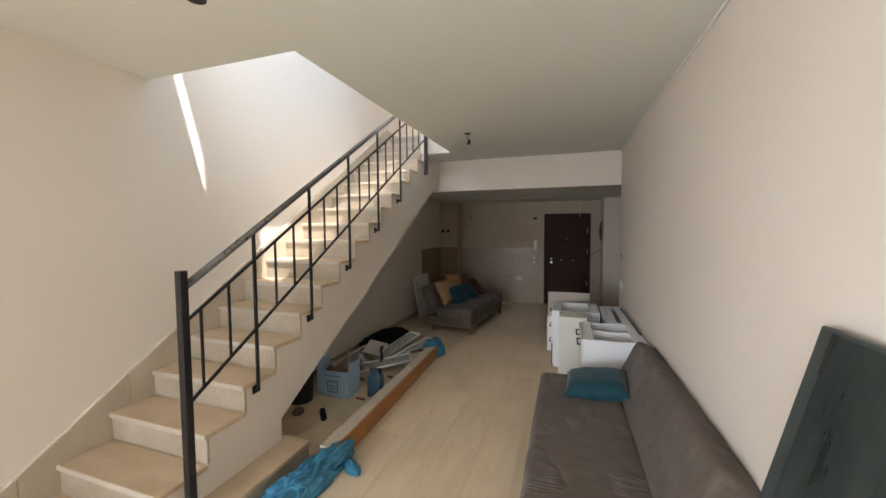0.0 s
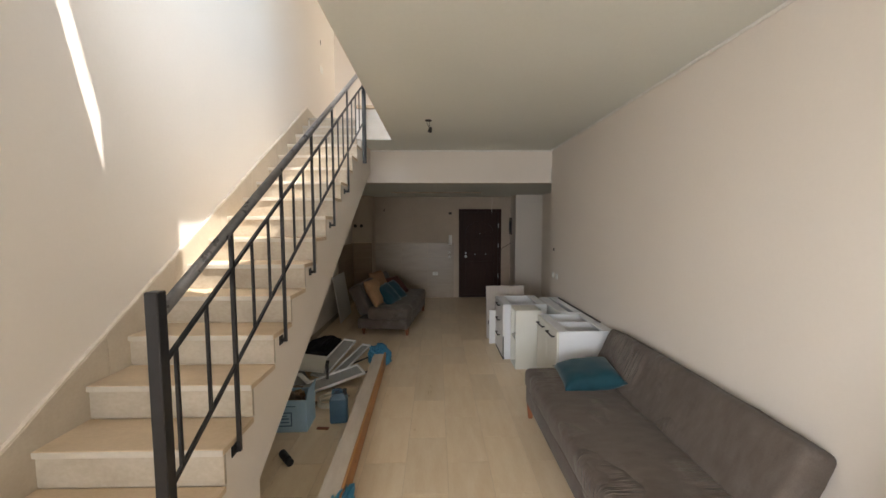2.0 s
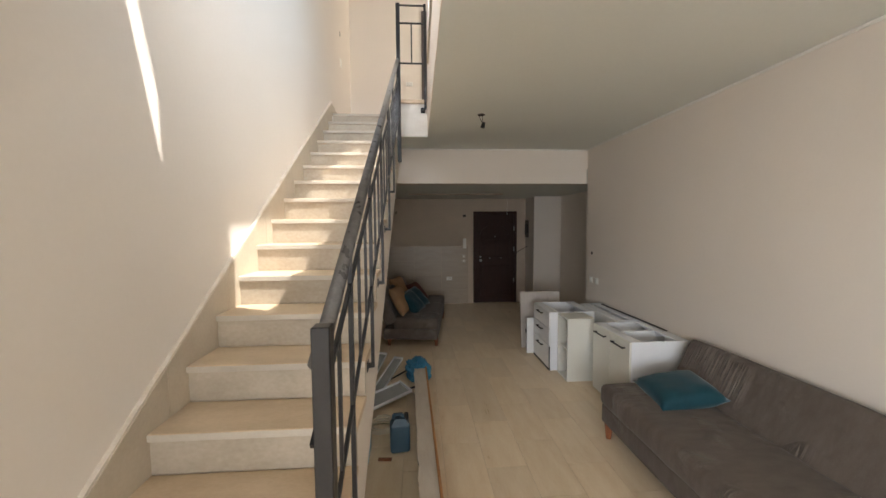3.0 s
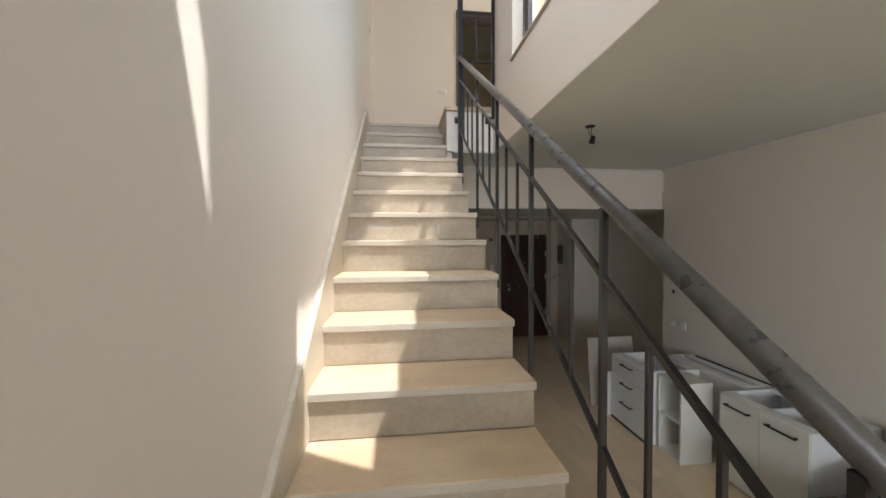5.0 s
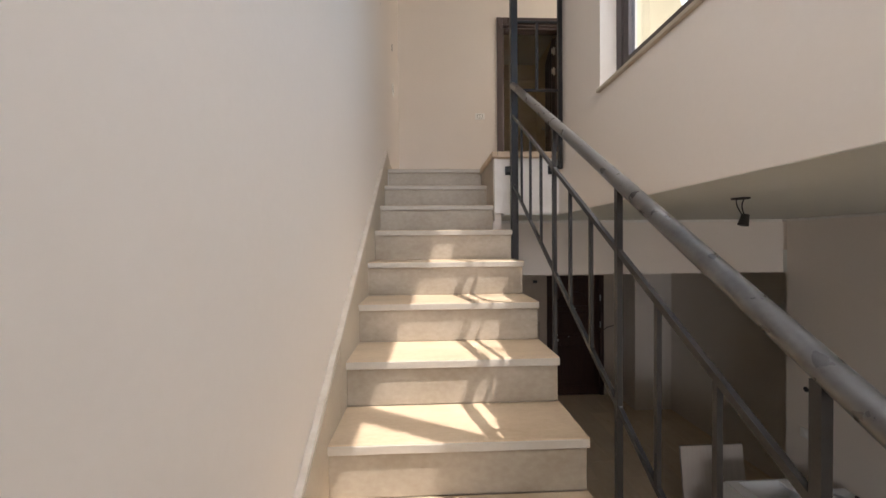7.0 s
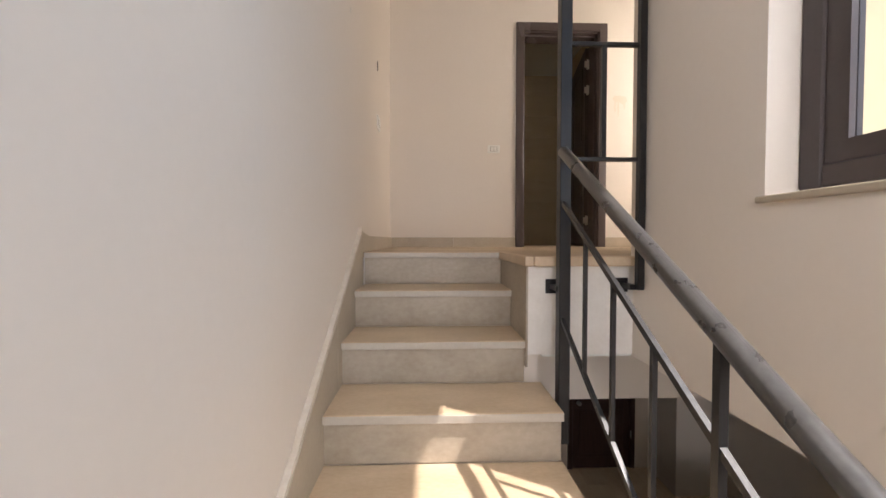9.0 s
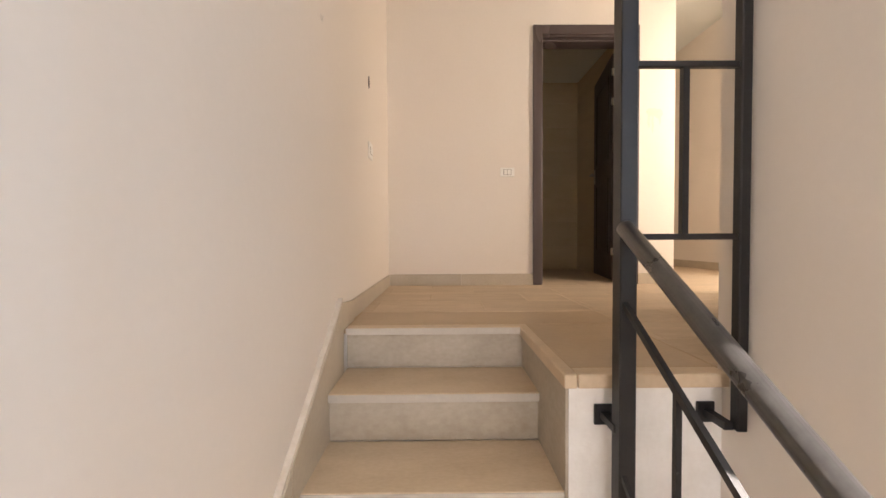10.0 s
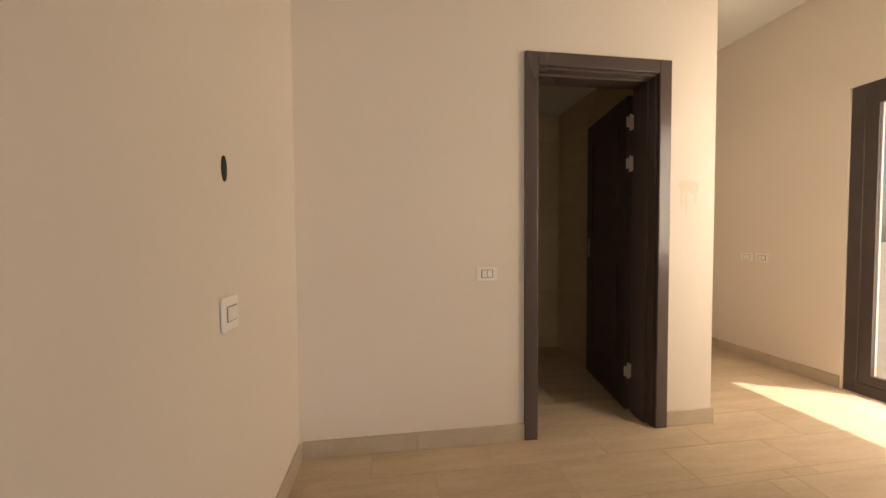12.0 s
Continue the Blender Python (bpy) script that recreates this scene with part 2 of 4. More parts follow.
# ---- building blocks ----
def box(bm, x0, y0, z0, x1, y1, z1, bevel=0.0, seg=1):
    if not bevel:
        v = [bm.verts.new(c) for c in ((x0, y0, z0), (x1, y0, z0), (x1, y1, z0), (x0, y1, z0), (x0, y0, z1), (x1, y0, z1), (x1, y1, z1), (x0, y1, z1))]
        for f in ((3, 2, 1, 0), (4, 5, 6, 7), (0, 1, 5, 4), (1, 2, 6, 5), (2, 3, 7, 6), (3, 0, 4, 7)):
            bm.faces.new([v[i] for i in f])
        return bm
    m = Matrix.Translation(((x0 + x1) / 2, (y0 + y1) / 2, (z0 + z1) / 2)) @ Matrix.Diagonal((x1 - x0, y1 - y0, z1 - z0, 1))
    made = bmesh.ops.create_cube(bm, size=1, matrix=m)["verts"]
    edges = list({e for v in made for e in v.link_edges})
    bmesh.ops.bevel(bm, geom=edges, offset=bevel, segments=seg, affect="EDGES", profile=0.5)
    return bm


def solid(x0, y0, z0, x1, y1, z1, bevel=0.0, seg=1):
    return box(bmesh.new(), x0, y0, z0, x1, y1, z1, bevel, seg)


def rod(bm, a, b, r, n=10):
    """A round bar from a to b."""
    a, b = Vector(a), Vector(b)
    m = Matrix.Translation((a + b) / 2) @ (b - a).to_track_quat("Z", "Y").to_matrix().to_4x4()
    bmesh.ops.create_cone(bm, cap_ends=True, segments=n, radius1=r, radius2=r, depth=(b - a).length, matrix=m)
    return bm


def bar(bm, a, b, w, h, bevel=0.0):
    """A square bar from a to b: w wide across, h deep."""
    a, b = Vector(a), Vector(b)
    d = (b - a).normalized()
    side = Vector((1, 0, 0)) if abs(d.x) < 0.9 else Vector((0, 1, 0))
    up = d.cross(side).normalized()
    v = []
    for p in (a, b):
        for s, u in ((-1, -1), (1, -1), (1, 1), (-1, 1)):
            v.append(bm.verts.new(p + side * s * w / 2 + up * u * h / 2))
    for f in ((0, 1, 2, 3), (7, 6, 5, 4), (0, 4, 5, 1), (1, 5, 6, 2), (2, 6, 7, 3), (3, 7, 4, 0)):
        bm.faces.new([v[i] for i in f])
    bmesh.ops.recalc_face_normals(bm, faces=bm.faces)
    return bm


def extrude_yz(bm, outline, x0, x1):
    """A flat outline of (y, z), thick from x0 to x1."""
    a = [bm.verts.new((x0, y, z)) for y, z in outline]
    b = [bm.verts.new((x1, y, z)) for y, z in outline]
    bm.faces.new(a); bm.faces.new(b[::-1])
    for i in range(len(a)):
        j = (i + 1) % len(a)
        bm.faces.new((a[j], a[i], b[i], b[j]))
    bmesh.ops.recalc_face_normals(bm, faces=bm.faces)
    return bm


def mesh_of(name, bm, material, smooth=False):
    me = bpy.data.meshes.new(name)
    if smooth:
        for f in bm.faces:
            f.smooth = True
    bm.to_mesh(me); bm.free()
    me.materials.append(material)
    return me


def part(name, bm, material, parent, label="", smooth=False):
    ob = new(name, mesh_of(name, bm, material, smooth))
    ob.parent = parent
    return tagged(ob, label)


def thing(name, label, category, at=(0, 0, 0), rz=0, group="", rx=0, ry=0):
    ob = new(name)
    ob.empty_display_size = 0.1
    ob.matrix_basis = pose(*at, rx, ry, rz)
    return tagged(ob, label, category, group)


def single(name, bm, material, label, category, kind="", smooth=False, group=""):
    return tagged(new(name, mesh_of(name, bm, material, smooth)), label, category, group, kind)


def setting(name, bm, material, label, category):
    return single(name, bm, material, label, category, "structure")


def wall(name, along, at, thick, u0, u1, z0, z1, holes=(), material=None, label="beige painted plaster wall"):
    """An upright wall that runs along x or y from u0 to u1, thick from at to at + thick, with openings (u0, u1, z0, z1)."""
    us = sorted({u0, u1, *[h[0] for h in holes], *[h[1] for h in holes]})
    zs = sorted({z0, z1, *[h[2] for h in holes], *[h[3] for h in holes]})
    full = lambda i, j: 0 <= i < len(us) - 1 and 0 <= j < len(zs) - 1 and not any(
        h[0] < (us[i] + us[i + 1]) / 2 < h[1] and h[2] < (zs[j] + zs[j + 1]) / 2 < h[3] for h in holes)
    bm = bmesh.new()
    P = (lambda u, w, z: (u, w, z)) if along == "x" else (lambda u, w, z: (w, u, z))
    face = lambda pts: bm.faces.new([bm.verts.new(P(*p)) for p in pts])
    w0, w1 = at, at + thick
    for i in range(len(us) - 1):
        for j in range(len(zs) - 1):
            if not full(i, j):
                continue
            a, b, c, d = us[i], us[i + 1], zs[j], zs[j + 1]
            face(((a, w0, c), (b, w0, c), (b, w0, d), (a, w0, d)))
            face(((a, w1, c), (a, w1, d), (b, w1, d), (b, w1, c)))
            if not full(i - 1, j): face(((a, w0, c), (a, w0, d), (a, w1, d), (a, w1, c)))
            if not full(i + 1, j): face(((b, w0, c), (b, w1, c), (b, w1, d), (b, w0, d)))
            if not full(i, j - 1): face(((a, w0, c), (a, w1, c), (b, w1, c), (b, w0, c)))
            if not full(i, j + 1): face(((a, w0, d), (b, w0, d), (b, w1, d), (a, w1, d)))
    bmesh.ops.remove_doubles(bm, verts=bm.verts, dist=0.0005)
    bmesh.ops.recalc_face_normals(bm, faces=bm.faces)
    return setting(name, bm, material or PAINT, label, "wall")


# ---- the shell ----
RISE, GO, Y1 = 0.178, 0.2665, 3.44          # stair: riser, going, front of the lowest step
TOP = 18 * RISE                              # upper floor
ZC, ZK, ZU = 2.78, 2.307, 6.19               # ceilings: room, kitchen, upper storey
XR, YB = 3.51, 11.0                          # right wall, wall of the entrance door

nose = lambda k: Y1 + (k - 1) * GO           # front of step k, 1 to 18

wall("wall_west", "y", -0.2, 0.2, -1.7, 13.0, -0.1, ZU + 0.1, [(-1.1, 1.3, 0.0, 2.3)], label="long pale beige painted wall beside the stairs")
wall("wall_east", "y", XR, 0.2, -1.5, 8.05, -0.1, ZC + 0.3, label="beige painted wall behind the sofa")
wall("wall_south", "x", -1.7, 0.2, -0.2, 3.71, -0.1, ZC + 0.3, [(0.35, 2.05, 0.0, 2.3)])
wall("wall_entrance", "x", YB, 0.2, -0.2, 4.3, -0.1, ZC, [(2.33, 3.30, -0.05, 2.03)], label="plain wall of the dim kitchen with the entrance door", material=DIM_BARE)
wall("wall_hall_side", "y", 3.5, 0.77, 10.4, 11.0, -0.1, ZK + 0.1, label="narrow painted wall beside the entrance door")
wall("wall_hall_east", "y", 4.07, 0.2, 8.05, 10.4, -0.1, ZK + 0.1)
wall("wall_hall_south", "x", 7.85, 0.2, 3.71, 4.27, -0.1, ZK + 0.1)
wall("wall_beam", "x", 8.09, 0.22, 0.0, 4.3, ZK, 2.86, label="beige downstand beam above the kitchen opening")
wall("wall_stair_window", "y", 1.245, 0.2, 4.34, 7.45, 2.782, ZU + 0.1, [(4.40, 6.832, 3.372, 4.90)], label="beige wall above the stairwell with a window")
wall("wall_stair_end", "x", 4.14, 0.2, 0.0, 1.445, 2.782, ZU + 0.1, [(0.02, 1.03, 3.49, 4.56)])
wall("wall_upper_outer", "x", 7.25, 0.2, 1.445, 2.55, 2.9, ZU + 0.1, material=FACADE, label="cream rendered outside wall")
wall("wall_upper_return", "y", 2.35, 0.2, 7.45, 8.3, 2.9, ZU + 0.1, label="pale beige wall at the head of the stairs")
wall("wall_upper_south", "x", 8.1, 0.2, 2.55, 3.96, 2.9, ZU + 0.1, [(2.7, 3.6, TOP + 0.85, TOP + 2.2)])
wall("wall_upper_east", "y", 3.76, 0.32, 8.1, 13.0, 2.9, ZU + 0.1, [(8.40, 9.72, TOP, TOP + 2.19)], label="sand-coloured upper wall with a balcony door")
wall("wall_upper_door", "x", 9.45, 0.2, 0.0, 2.40, TOP - 0.2, ZU + 0.1, [(1.256, 2.042, TOP - 0.02, TOP + 2.10)], label="sand-coloured wall with the inner door")
wall("wall_upper_corridor", "y", 2.20, 0.2, 9.65, 13.0, TOP - 0.2, ZU + 0.1)
wall("wall_inner_back", "x", 11.06, 0.15, 0.0, 2.2, TOP - 0.2, ZU + 0.1)
wall("wall_upper_north", "x", 12.8, 0.2, 0.0, 3.96, TOP - 0.2, ZU + 0.1)

bm = bmesh.new()
box(bm, 0.0, -1.5, ZC, XR, 4.336, ZC + 0.3)
box(bm, 1.25, 4.336, ZC, XR, 7.44, ZC + 0.3)
box(bm, 0.862, 7.44, ZC, XR, 8.09, ZC + 0.06)
setting("ceiling_room", bm, CEIL, "flat off-white ceiling with a stair opening", "ceiling")
bm = solid(0.0, 8.31, ZK + 0.002, 4.3, YB, ZK + 0.2)
box(bm, XR + 0.004, 8.052, ZK + 0.002, 4.3, 8.089, ZK + 0.2)
setting("ceiling_kitchen", bm, CEIL, "lowered off-white kitchen ceiling", "ceiling")
bm = bmesh.new()
box(bm, -0.2, 4.1, ZU, 1.47, 7.25, ZU + 0.2)
box(bm, -0.2, 7.25, ZU, 2.55, 8.1, ZU + 0.2)
# unseen eave outside the wall, added to keep the sun out of window_6
box(bm, 2.55, 7.0, ZU, 5.0, 8.1, ZU + 0.2)
box(bm, -0.2, 8.1, ZU, 3.96, 13.0, ZU + 0.2)
setting("ceiling_upper", bm, CEIL, "off-white ceiling of the upper storey with an added unseen eave", "ceiling")
setting("ceiling_inner_room", solid(0.0, 9.65, TOP + 2.37, 2.2, 11.06, TOP + 2.5), CEIL, "low white ceiling behind the inner door", "ceiling")

bm = bmesh.new()
box(bm, 0.80, 7.432, ZC + 0.012, 2.36, 7.97, TOP - 0.03)
box(bm, 0.0, 7.99, ZC + 0.1, 2.36, 8.6, TOP - 0.03)
box(bm, 2.36, 8.2, ZC + 0.1, 3.9, 8.6, TOP - 0.03)
box(bm, 0.0, 8.6, ZC + 0.1, 3.9, 13.0, TOP - 0.03)
setting("slab_upper", bm, WHITEWASH, "white plastered edge of the upper floor slab", "floor slab")
floor = setting("floor", solid(-0.2, -1.7, -0.15, 4.3, 11.2, -0.0028), GROUT, "beige wood-look porcelain tile floor", "floor")
bm = bmesh.new()
box(bm, 0.80, 7.432, TOP - 0.03, 2.36, 7.97, TOP - 0.0016)
box(bm, 0.0, 7.99, TOP - 0.03, 2.36, 8.6, TOP - 0.0016)
box(bm, 2.36, 8.2, TOP - 0.03, 3.9, 8.6, TOP - 0.0016)
box(bm, 0.0, 8.6, TOP - 0.03, 3.9, 13.0, TOP - 0.0016)
floor_upper = setting("floor_upper", bm, GROUT_X, "dusty beige porcelain tile floor upstairs", "floor")
setting("ground", solid(-400, -400, -3.4, 400, 400, -3.2), EARTH, "dry bare ground around the house", "ground")

# trims where walls meet ceilings
bm = bmesh.new()
box(bm, XR - 0.012, -1.5, ZC - 0.022, XR - 0.001, 8.088, ZC - 0.001, 0.003)
box(bm, 0.87, 8.078, ZC - 0.022, XR - 0.012, 8.089, ZC - 0.001, 0.003)
setting("trim_ceiling", bm, WHITEWASH, "thin white plaster line along the ceiling", "trim")


# ---- stairs ----
stairs = thing("staircase", "straight beige stone staircase with painted concrete side", "staircase")
W, WN = 0.855, 0.79                      # stair width, narrower at the top three steps
for k in range(1, 19):
    y, z = nose(k), k * RISE
    right = 1.05 if k == 1 else (W if k <= 15 else WN)
    back = 4.63 if k == 1 else y + GO + 0.012
    bm = bmesh.new()
    if k < 18:
        box(bm, 0.022, y, z - 0.03, right + 0.006, back, z, 0.004, 2)
        part("tread", bm, STONE, stairs)
    else:
        box(bm, 0.022, y, z - 0.03, right, y + 0.05, z, 0.004, 2)
        part("tread", bm, STONE, stairs)
    part("nosing", solid(0.022, y - 0.003, z - 0.031, right + 0.004, y + 0.004, z - 0.003, 0.0015), NOSE, stairs)
    part("riser", solid(0.022, y + 0.012, z - RISE, right, y + 0.03, z - 0.03, 0.002), RISER_SHADED, stairs)
part("plinth_side", solid(1.02, Y1 + 0.03, 0.0, 1.046, 4.615, RISE - 0.03, 0.002), RISER_SHADED, stairs)
part("plinth_end", solid(W, 4.6, 0.0, 1.02, 4.618, RISE - 0.03, 0.002), RISER_SHADED, stairs)
outline = [(Y1 + 0.03, 0.0), (Y1 + 0.03, RISE - 0.03)]
for k in range(2, 18):
    outline += [(nose(k) + 0.03, (k - 1) * RISE - 0.03), (nose(k) + 0.03, k * RISE - 0.03)]
outline += [(nose(18) + 0.02, 17 * RISE - 0.03), (nose(18) + 0.02, ZC + 0.05), (8.09, ZC + 0.05), (8.09, 2.44), (7.86, 2.335), (4.565, 0.335), (4.565, 0.0)]
part("stair_body", extrude_yz(bmesh.new(), outline, 0.001, 0.852), PAINT, stairs, "beige painted sloping underside and side")
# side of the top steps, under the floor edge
part("flank", solid(WN, 7.428, 2.74, 0.80, nose(18) + 0.02, TOP - 0.03, 0.002), RISER_SHADED, stairs)
part("flank_cap", solid(WN - 0.012, 7.400, TOP - 0.040, 0.815, nose(18) + 0.05, TOP + 0.001, 0.005, 2), STONE, stairs)
part("edge_cap", solid(0.817, 7.400, TOP - 0.040, 1.243, 7.46, TOP + 0.001, 0.005, 2), STONE, stairs)

# sloping skirting of separate stone pieces on the long wall
skirting = tagged(new("baseboard_stairs", mesh_of("baseboard_stairs", extrude_yz(bmesh.new(), [(2.9, 0.0), (3.3, 0.0), (3.3, 0.02), (2.9, 0.02)], 0.001, 0.012), SKIRT)),
                  "stone skirting that climbs with the stairs", "skirting", kind="structure")
slope = RISE / GO
for i in range(9):
    a, b = 3.0 + i * 0.548, 3.0 + (i + 1) * 0.548 - 0.004
    lift = lambda y: max((y - Y1) * slope + RISE, 0.0) + 0.130 + 0.005 * (y - 4)
    up = 0.004 * math.sin(i * 2.3)
    pts = [(a, max(lift(a) - 0.40, 0)), (b, max(lift(b) - 0.40, 0)), (b, lift(b) + up), (a, lift(a) + up)]
    part("skirting_piece", extrude_yz(bmesh.new(), pts, 0.001, 0.024), SKIRT, skirting)
ragged = [(3.0 + 4.93 * i / 150, 0.012 + 0.008 * noise.noise((i * 0.37, 2.0, 0)) + 0.006 * noise.noise((i * 1.3, 5.0, 0))) for i in range(151)]
part("mortar_line", extrude_yz(bmesh.new(), [(y, lift(y) - 0.004) for y, d in ragged] + [(y, lift(y) + d) for y, d in reversed(ragged)], 0.001, 0.021), MORTAR, skirting, "rough pale mortar line")
part("skirting_end", extrude_yz(bmesh.new(), [(7.93, TOP), (8.12, TOP), (8.12, TOP + 0.095), (7.93, lift(7.93) - 0.01)], 0.001, 0.022), SKIRT, skirting)


# ---- railing ----
railing = thing("stair_railing", "black iron stair railing with a worn round handrail", "railing", (0.876, 0, 0))
top_z = lambda y: 1.711 + 0.638 * (y - 4.346)
lean_x = lambda y: 0.010 * (y - 4.346)
part("newel_post", solid(0.007, 3.825, RISE, 0.050, 3.868, 1.500, 0.003), IRON, railing)
part("handrail", rod(bmesh.new(), (0.01, 3.86, top_z(3.86)), (lean_x(7.325), 7.325, top_z(7.325)), 0.0215, 20), RAIL, railing, "worn round grey handrail", True)
for drop in (0.196, 0.648):
    part("rail_bar", bar(bmesh.new(), (lean_x(3.86), 3.86, top_z(3.86) - drop), (lean_x(7.33), 7.33, top_z(7.33) - drop), 0.013, 0.016), IRON, railing)
tall = [4.345 + 0.548 * i for i in range(5)]
for y in tall:
    part("tall_baluster", bar(bmesh.new(), (lean_x(y), y, top_z(y) - 1.07), (lean_x(y), y, top_z(y) - 0.015), 0.017, 0.017), IRON, railing)
    bm = bmesh.new()
    box(bm, -0.024, y - 0.011, top_z(y) - 1.07, lean_x(y), y + 0.011, top_z(y) - 1.05)
    box(bm, -0.025, y - 0.03, top_z(y) - 1.088, -0.019, y + 0.02, top_z(y) - 1.032, 0.002)
    part("bracket", bm, IRON, railing)
short = [3.97, 4.15] + [tall[i] + 0.548 * f for i in range(4) for f in (1 / 3, 2 / 3)] + [6.73, 6.92, 7.11]
for y in short:
    part("baluster", bar(bmesh.new(), (lean_x(y), y, top_z(y) - 0.648), (lean_x(y), y, top_z(y) - 0.196), 0.012, 0.012), IRON, railing)
guard = thing("landing_guard", "black iron guard panel at the edge of the upper floor", "railing", (0, 7.3435, 0))
part("corner_post", solid(0.893, -0.0225, 2.47, 0.937, 0.0225, 4.245, 0.003), IRON, guard)
part("wall_post", solid(1.207, -0.014, 3.075, 1.235, 0.014, 4.245, 0.003), IRON, guard)
for z in (3.588, 4.032, 4.228):
    part("guard_bar", solid(0.934, -0.008, z - 0.008, 1.207, 0.008, z + 0.008, 0.002), IRON, guard)
part("guard_baluster", solid(1.060, -0.008, 3.596, 1.076, 0.008, 4.024), IRON, guard)
for x, z in ((1.207, 3.085), (0.912, 3.08)):
    bm = solid(x - 0.024, 0.0, z - 0.010, x, 0.085, z + 0.010)
    box(bm, x - 0.040, 0.080, z - 0.030, x + 0.012, 0.0875, z + 0.030, 0.002)
    part("bracket", bm, IRON, guard)


# ---- windows and doors ----
def window(name, along, at, u0, u1, z0, z1, label, category="window", sashes=2, depth=0.06, fw=0.055, sw=0.05):
    """A framed window in an opening, with sashes side by side and panes of glass."""
    ob = tagged(new(name), label, category, kind="structure")
    def piece(pname, a, b, c, d, w0, w1, m, parent, bev=0.004):
        bm = bmesh.new()
        box(bm, *((a, w0, c, b, w1, d) if along == "x" else (w0, a, c, w1, b, d)), bev)
        return part(pname, bm, m, parent)
    for a, b, c, d in ((u0, u0 + fw, z0, z1), (u1 - fw, u1, z0, z1), (u0 + fw, u1 - fw, z0, z0 + fw), (u0 + fw, u1 - fw, z1 - fw, z1)):
        piece("window_frame", a, b, c, d, at, at + depth, ALU, ob)
    step = (u1 - u0 - 2 * fw) / sashes
    for i in range(sashes):
        a, b = u0 + fw + i * step, u0 + fw + (i + 1) * step
        o = 0.008
        bm = bmesh.new()
        for p, q, c, d in ((a, a + sw, z0 + fw, z1 - fw), (b - sw, b, z0 + fw, z1 - fw), (a + sw, b - sw, z0 + fw, z0 + fw + sw), (a + sw, b - sw, z1 - fw - sw, z1 - fw)):
            w0, w1 = at + o, at + depth - 0.016
            box(bm, *((p, w0, c, q, w1, d) if along == "x" else (w0, p, c, w1, q, d)))
        sash = part("sash", bm, ALU, ob)
        pane = piece("pane", a + sw, b - sw, z0 + fw + sw, z1 - fw - sw, at + 0.024, at + 0.030, GLASS, sash, 0)
        pane.visible_shadow = False
    return ob


stair_window = window("window_1", "y", 1.330, 4.40, 6.832, 3.398, 4.90, "dark brown aluminium window with two sashes")
part("window_sill", solid(1.226, 4.35, 3.366, 1.36, 6.842, 3.384, 0.004, 2), SKIRT, stair_window, "thin stone sill")
window("window_2", "x", 4.20, 0.02, 1.03, 3.49, 4.56, "dark brown aluminium window at the end of the stairwell", sashes=1, depth=0.05)
window("window_3", "x", -1.62, 0.35, 2.05, 0.0, 2.3, "unseen glazed balcony door assumed behind the living room", "glass door")
# window_6 is an added opening, so that daylight reaches the wall with the inner door
window("window_6", "x", 8.2, 2.7, 3.6, TOP + 0.85, TOP + 2.2, "unseen dark brown window added to light the upper room")
# window_5 is out of sight, added to throw daylight on the sofa wall
window("window_5", "y", -0.13, -1.1, 1.3, 0.0, 2.3, "unseen wide glazed door added to light the living room", "glass door")
window("window_4", "y", 3.775, 8.40, 9.72, TOP, TOP + 2.19, "dark brown glazed balcony door upstairs", "glass door", sashes=1, fw=0.08, sw=0.07)

# entrance door
entrance = tagged(new("door_1"), "dark carved wooden entrance door, closed, dim", "door", kind="structure")
for a, b, c, d in ((2.33, 2.40, 0.0, 2.03), (3.23, 3.30, 0.0, 2.03), (2.40, 3.23, 1.96, 2.03)):
    part("door_frame", solid(a, YB - 0.02, c, b, YB + 0.1, d, 0.006), BROWN, entrance)
leaf = part("door_leaf", solid(2.398, YB + 0.015, 0.0, 3.232, YB + 0.065, 1.962, 0.003), BROWN, entrance)
bm = bmesh.new()
for x0, x1, z0, z1 in ((2.49, 3.14, 1.00, 1.42), (2.49, 3.14, 0.16, 0.84)):
    for q in (0, 0.05):
        box(bm, x0 + q, YB - 0.002 - q * 0.06, z0 + q, x1 - q, YB + 0.016, z1 - q, 0.012, 2)
part("raised_panel", bm, BROWN, leaf)
bm = bmesh.new()
n = 9
for i in range(n):                         # arched head of the upper panel
    a0, a1 = math.pi * i / n, math.pi * (i + 1) / n
    bar(bm, (2.815 - 0.32 * math.cos(a0), YB, 1.50 + 0.24 * math.sin(a0)), (2.815 - 0.32 * math.cos(a1), YB, 1.50 + 0.24 * math.sin(a1)), 0.03, 0.03)
bar(bm, (2.495, YB, 1.50), (3.135, YB, 1.50), 0.03, 0.03)
part("arched_moulding", bm, BROWN, leaf)
bm = bmesh.new()
rod(bm, (2.49, YB + 0.015, 0.95), (2.49, YB - 0.04, 0.95), 0.028, 16)
rod(bm, (2.49, YB + 0.015, 1.03), (2.49, YB - 0.012, 1.03), 0.020, 14)
part("door_handle", bm, STEEL, leaf, "bright metal knob and lock plate")
for x, z in ((2.70, 1.0), (2.95, 1.0), (2.815, 1.48)):
    part("stud", rod(bmesh.new(), (x, YB + 0.014, z), (x, YB - 0.008, z), 0.011, 12), STEEL, leaf)
for z in (0.5, 1.2, 1.65):
    part("hinge", rod(bmesh.new(), (3.232, YB - 0.028, z - 0.05), (3.232, YB - 0.028, z + 0.05), 0.009), STEEL, entrance)

# inner door upstairs, standing ajar
inner = tagged(new("door_2"), "dark wenge inner door standing ajar", "door", kind="structure")
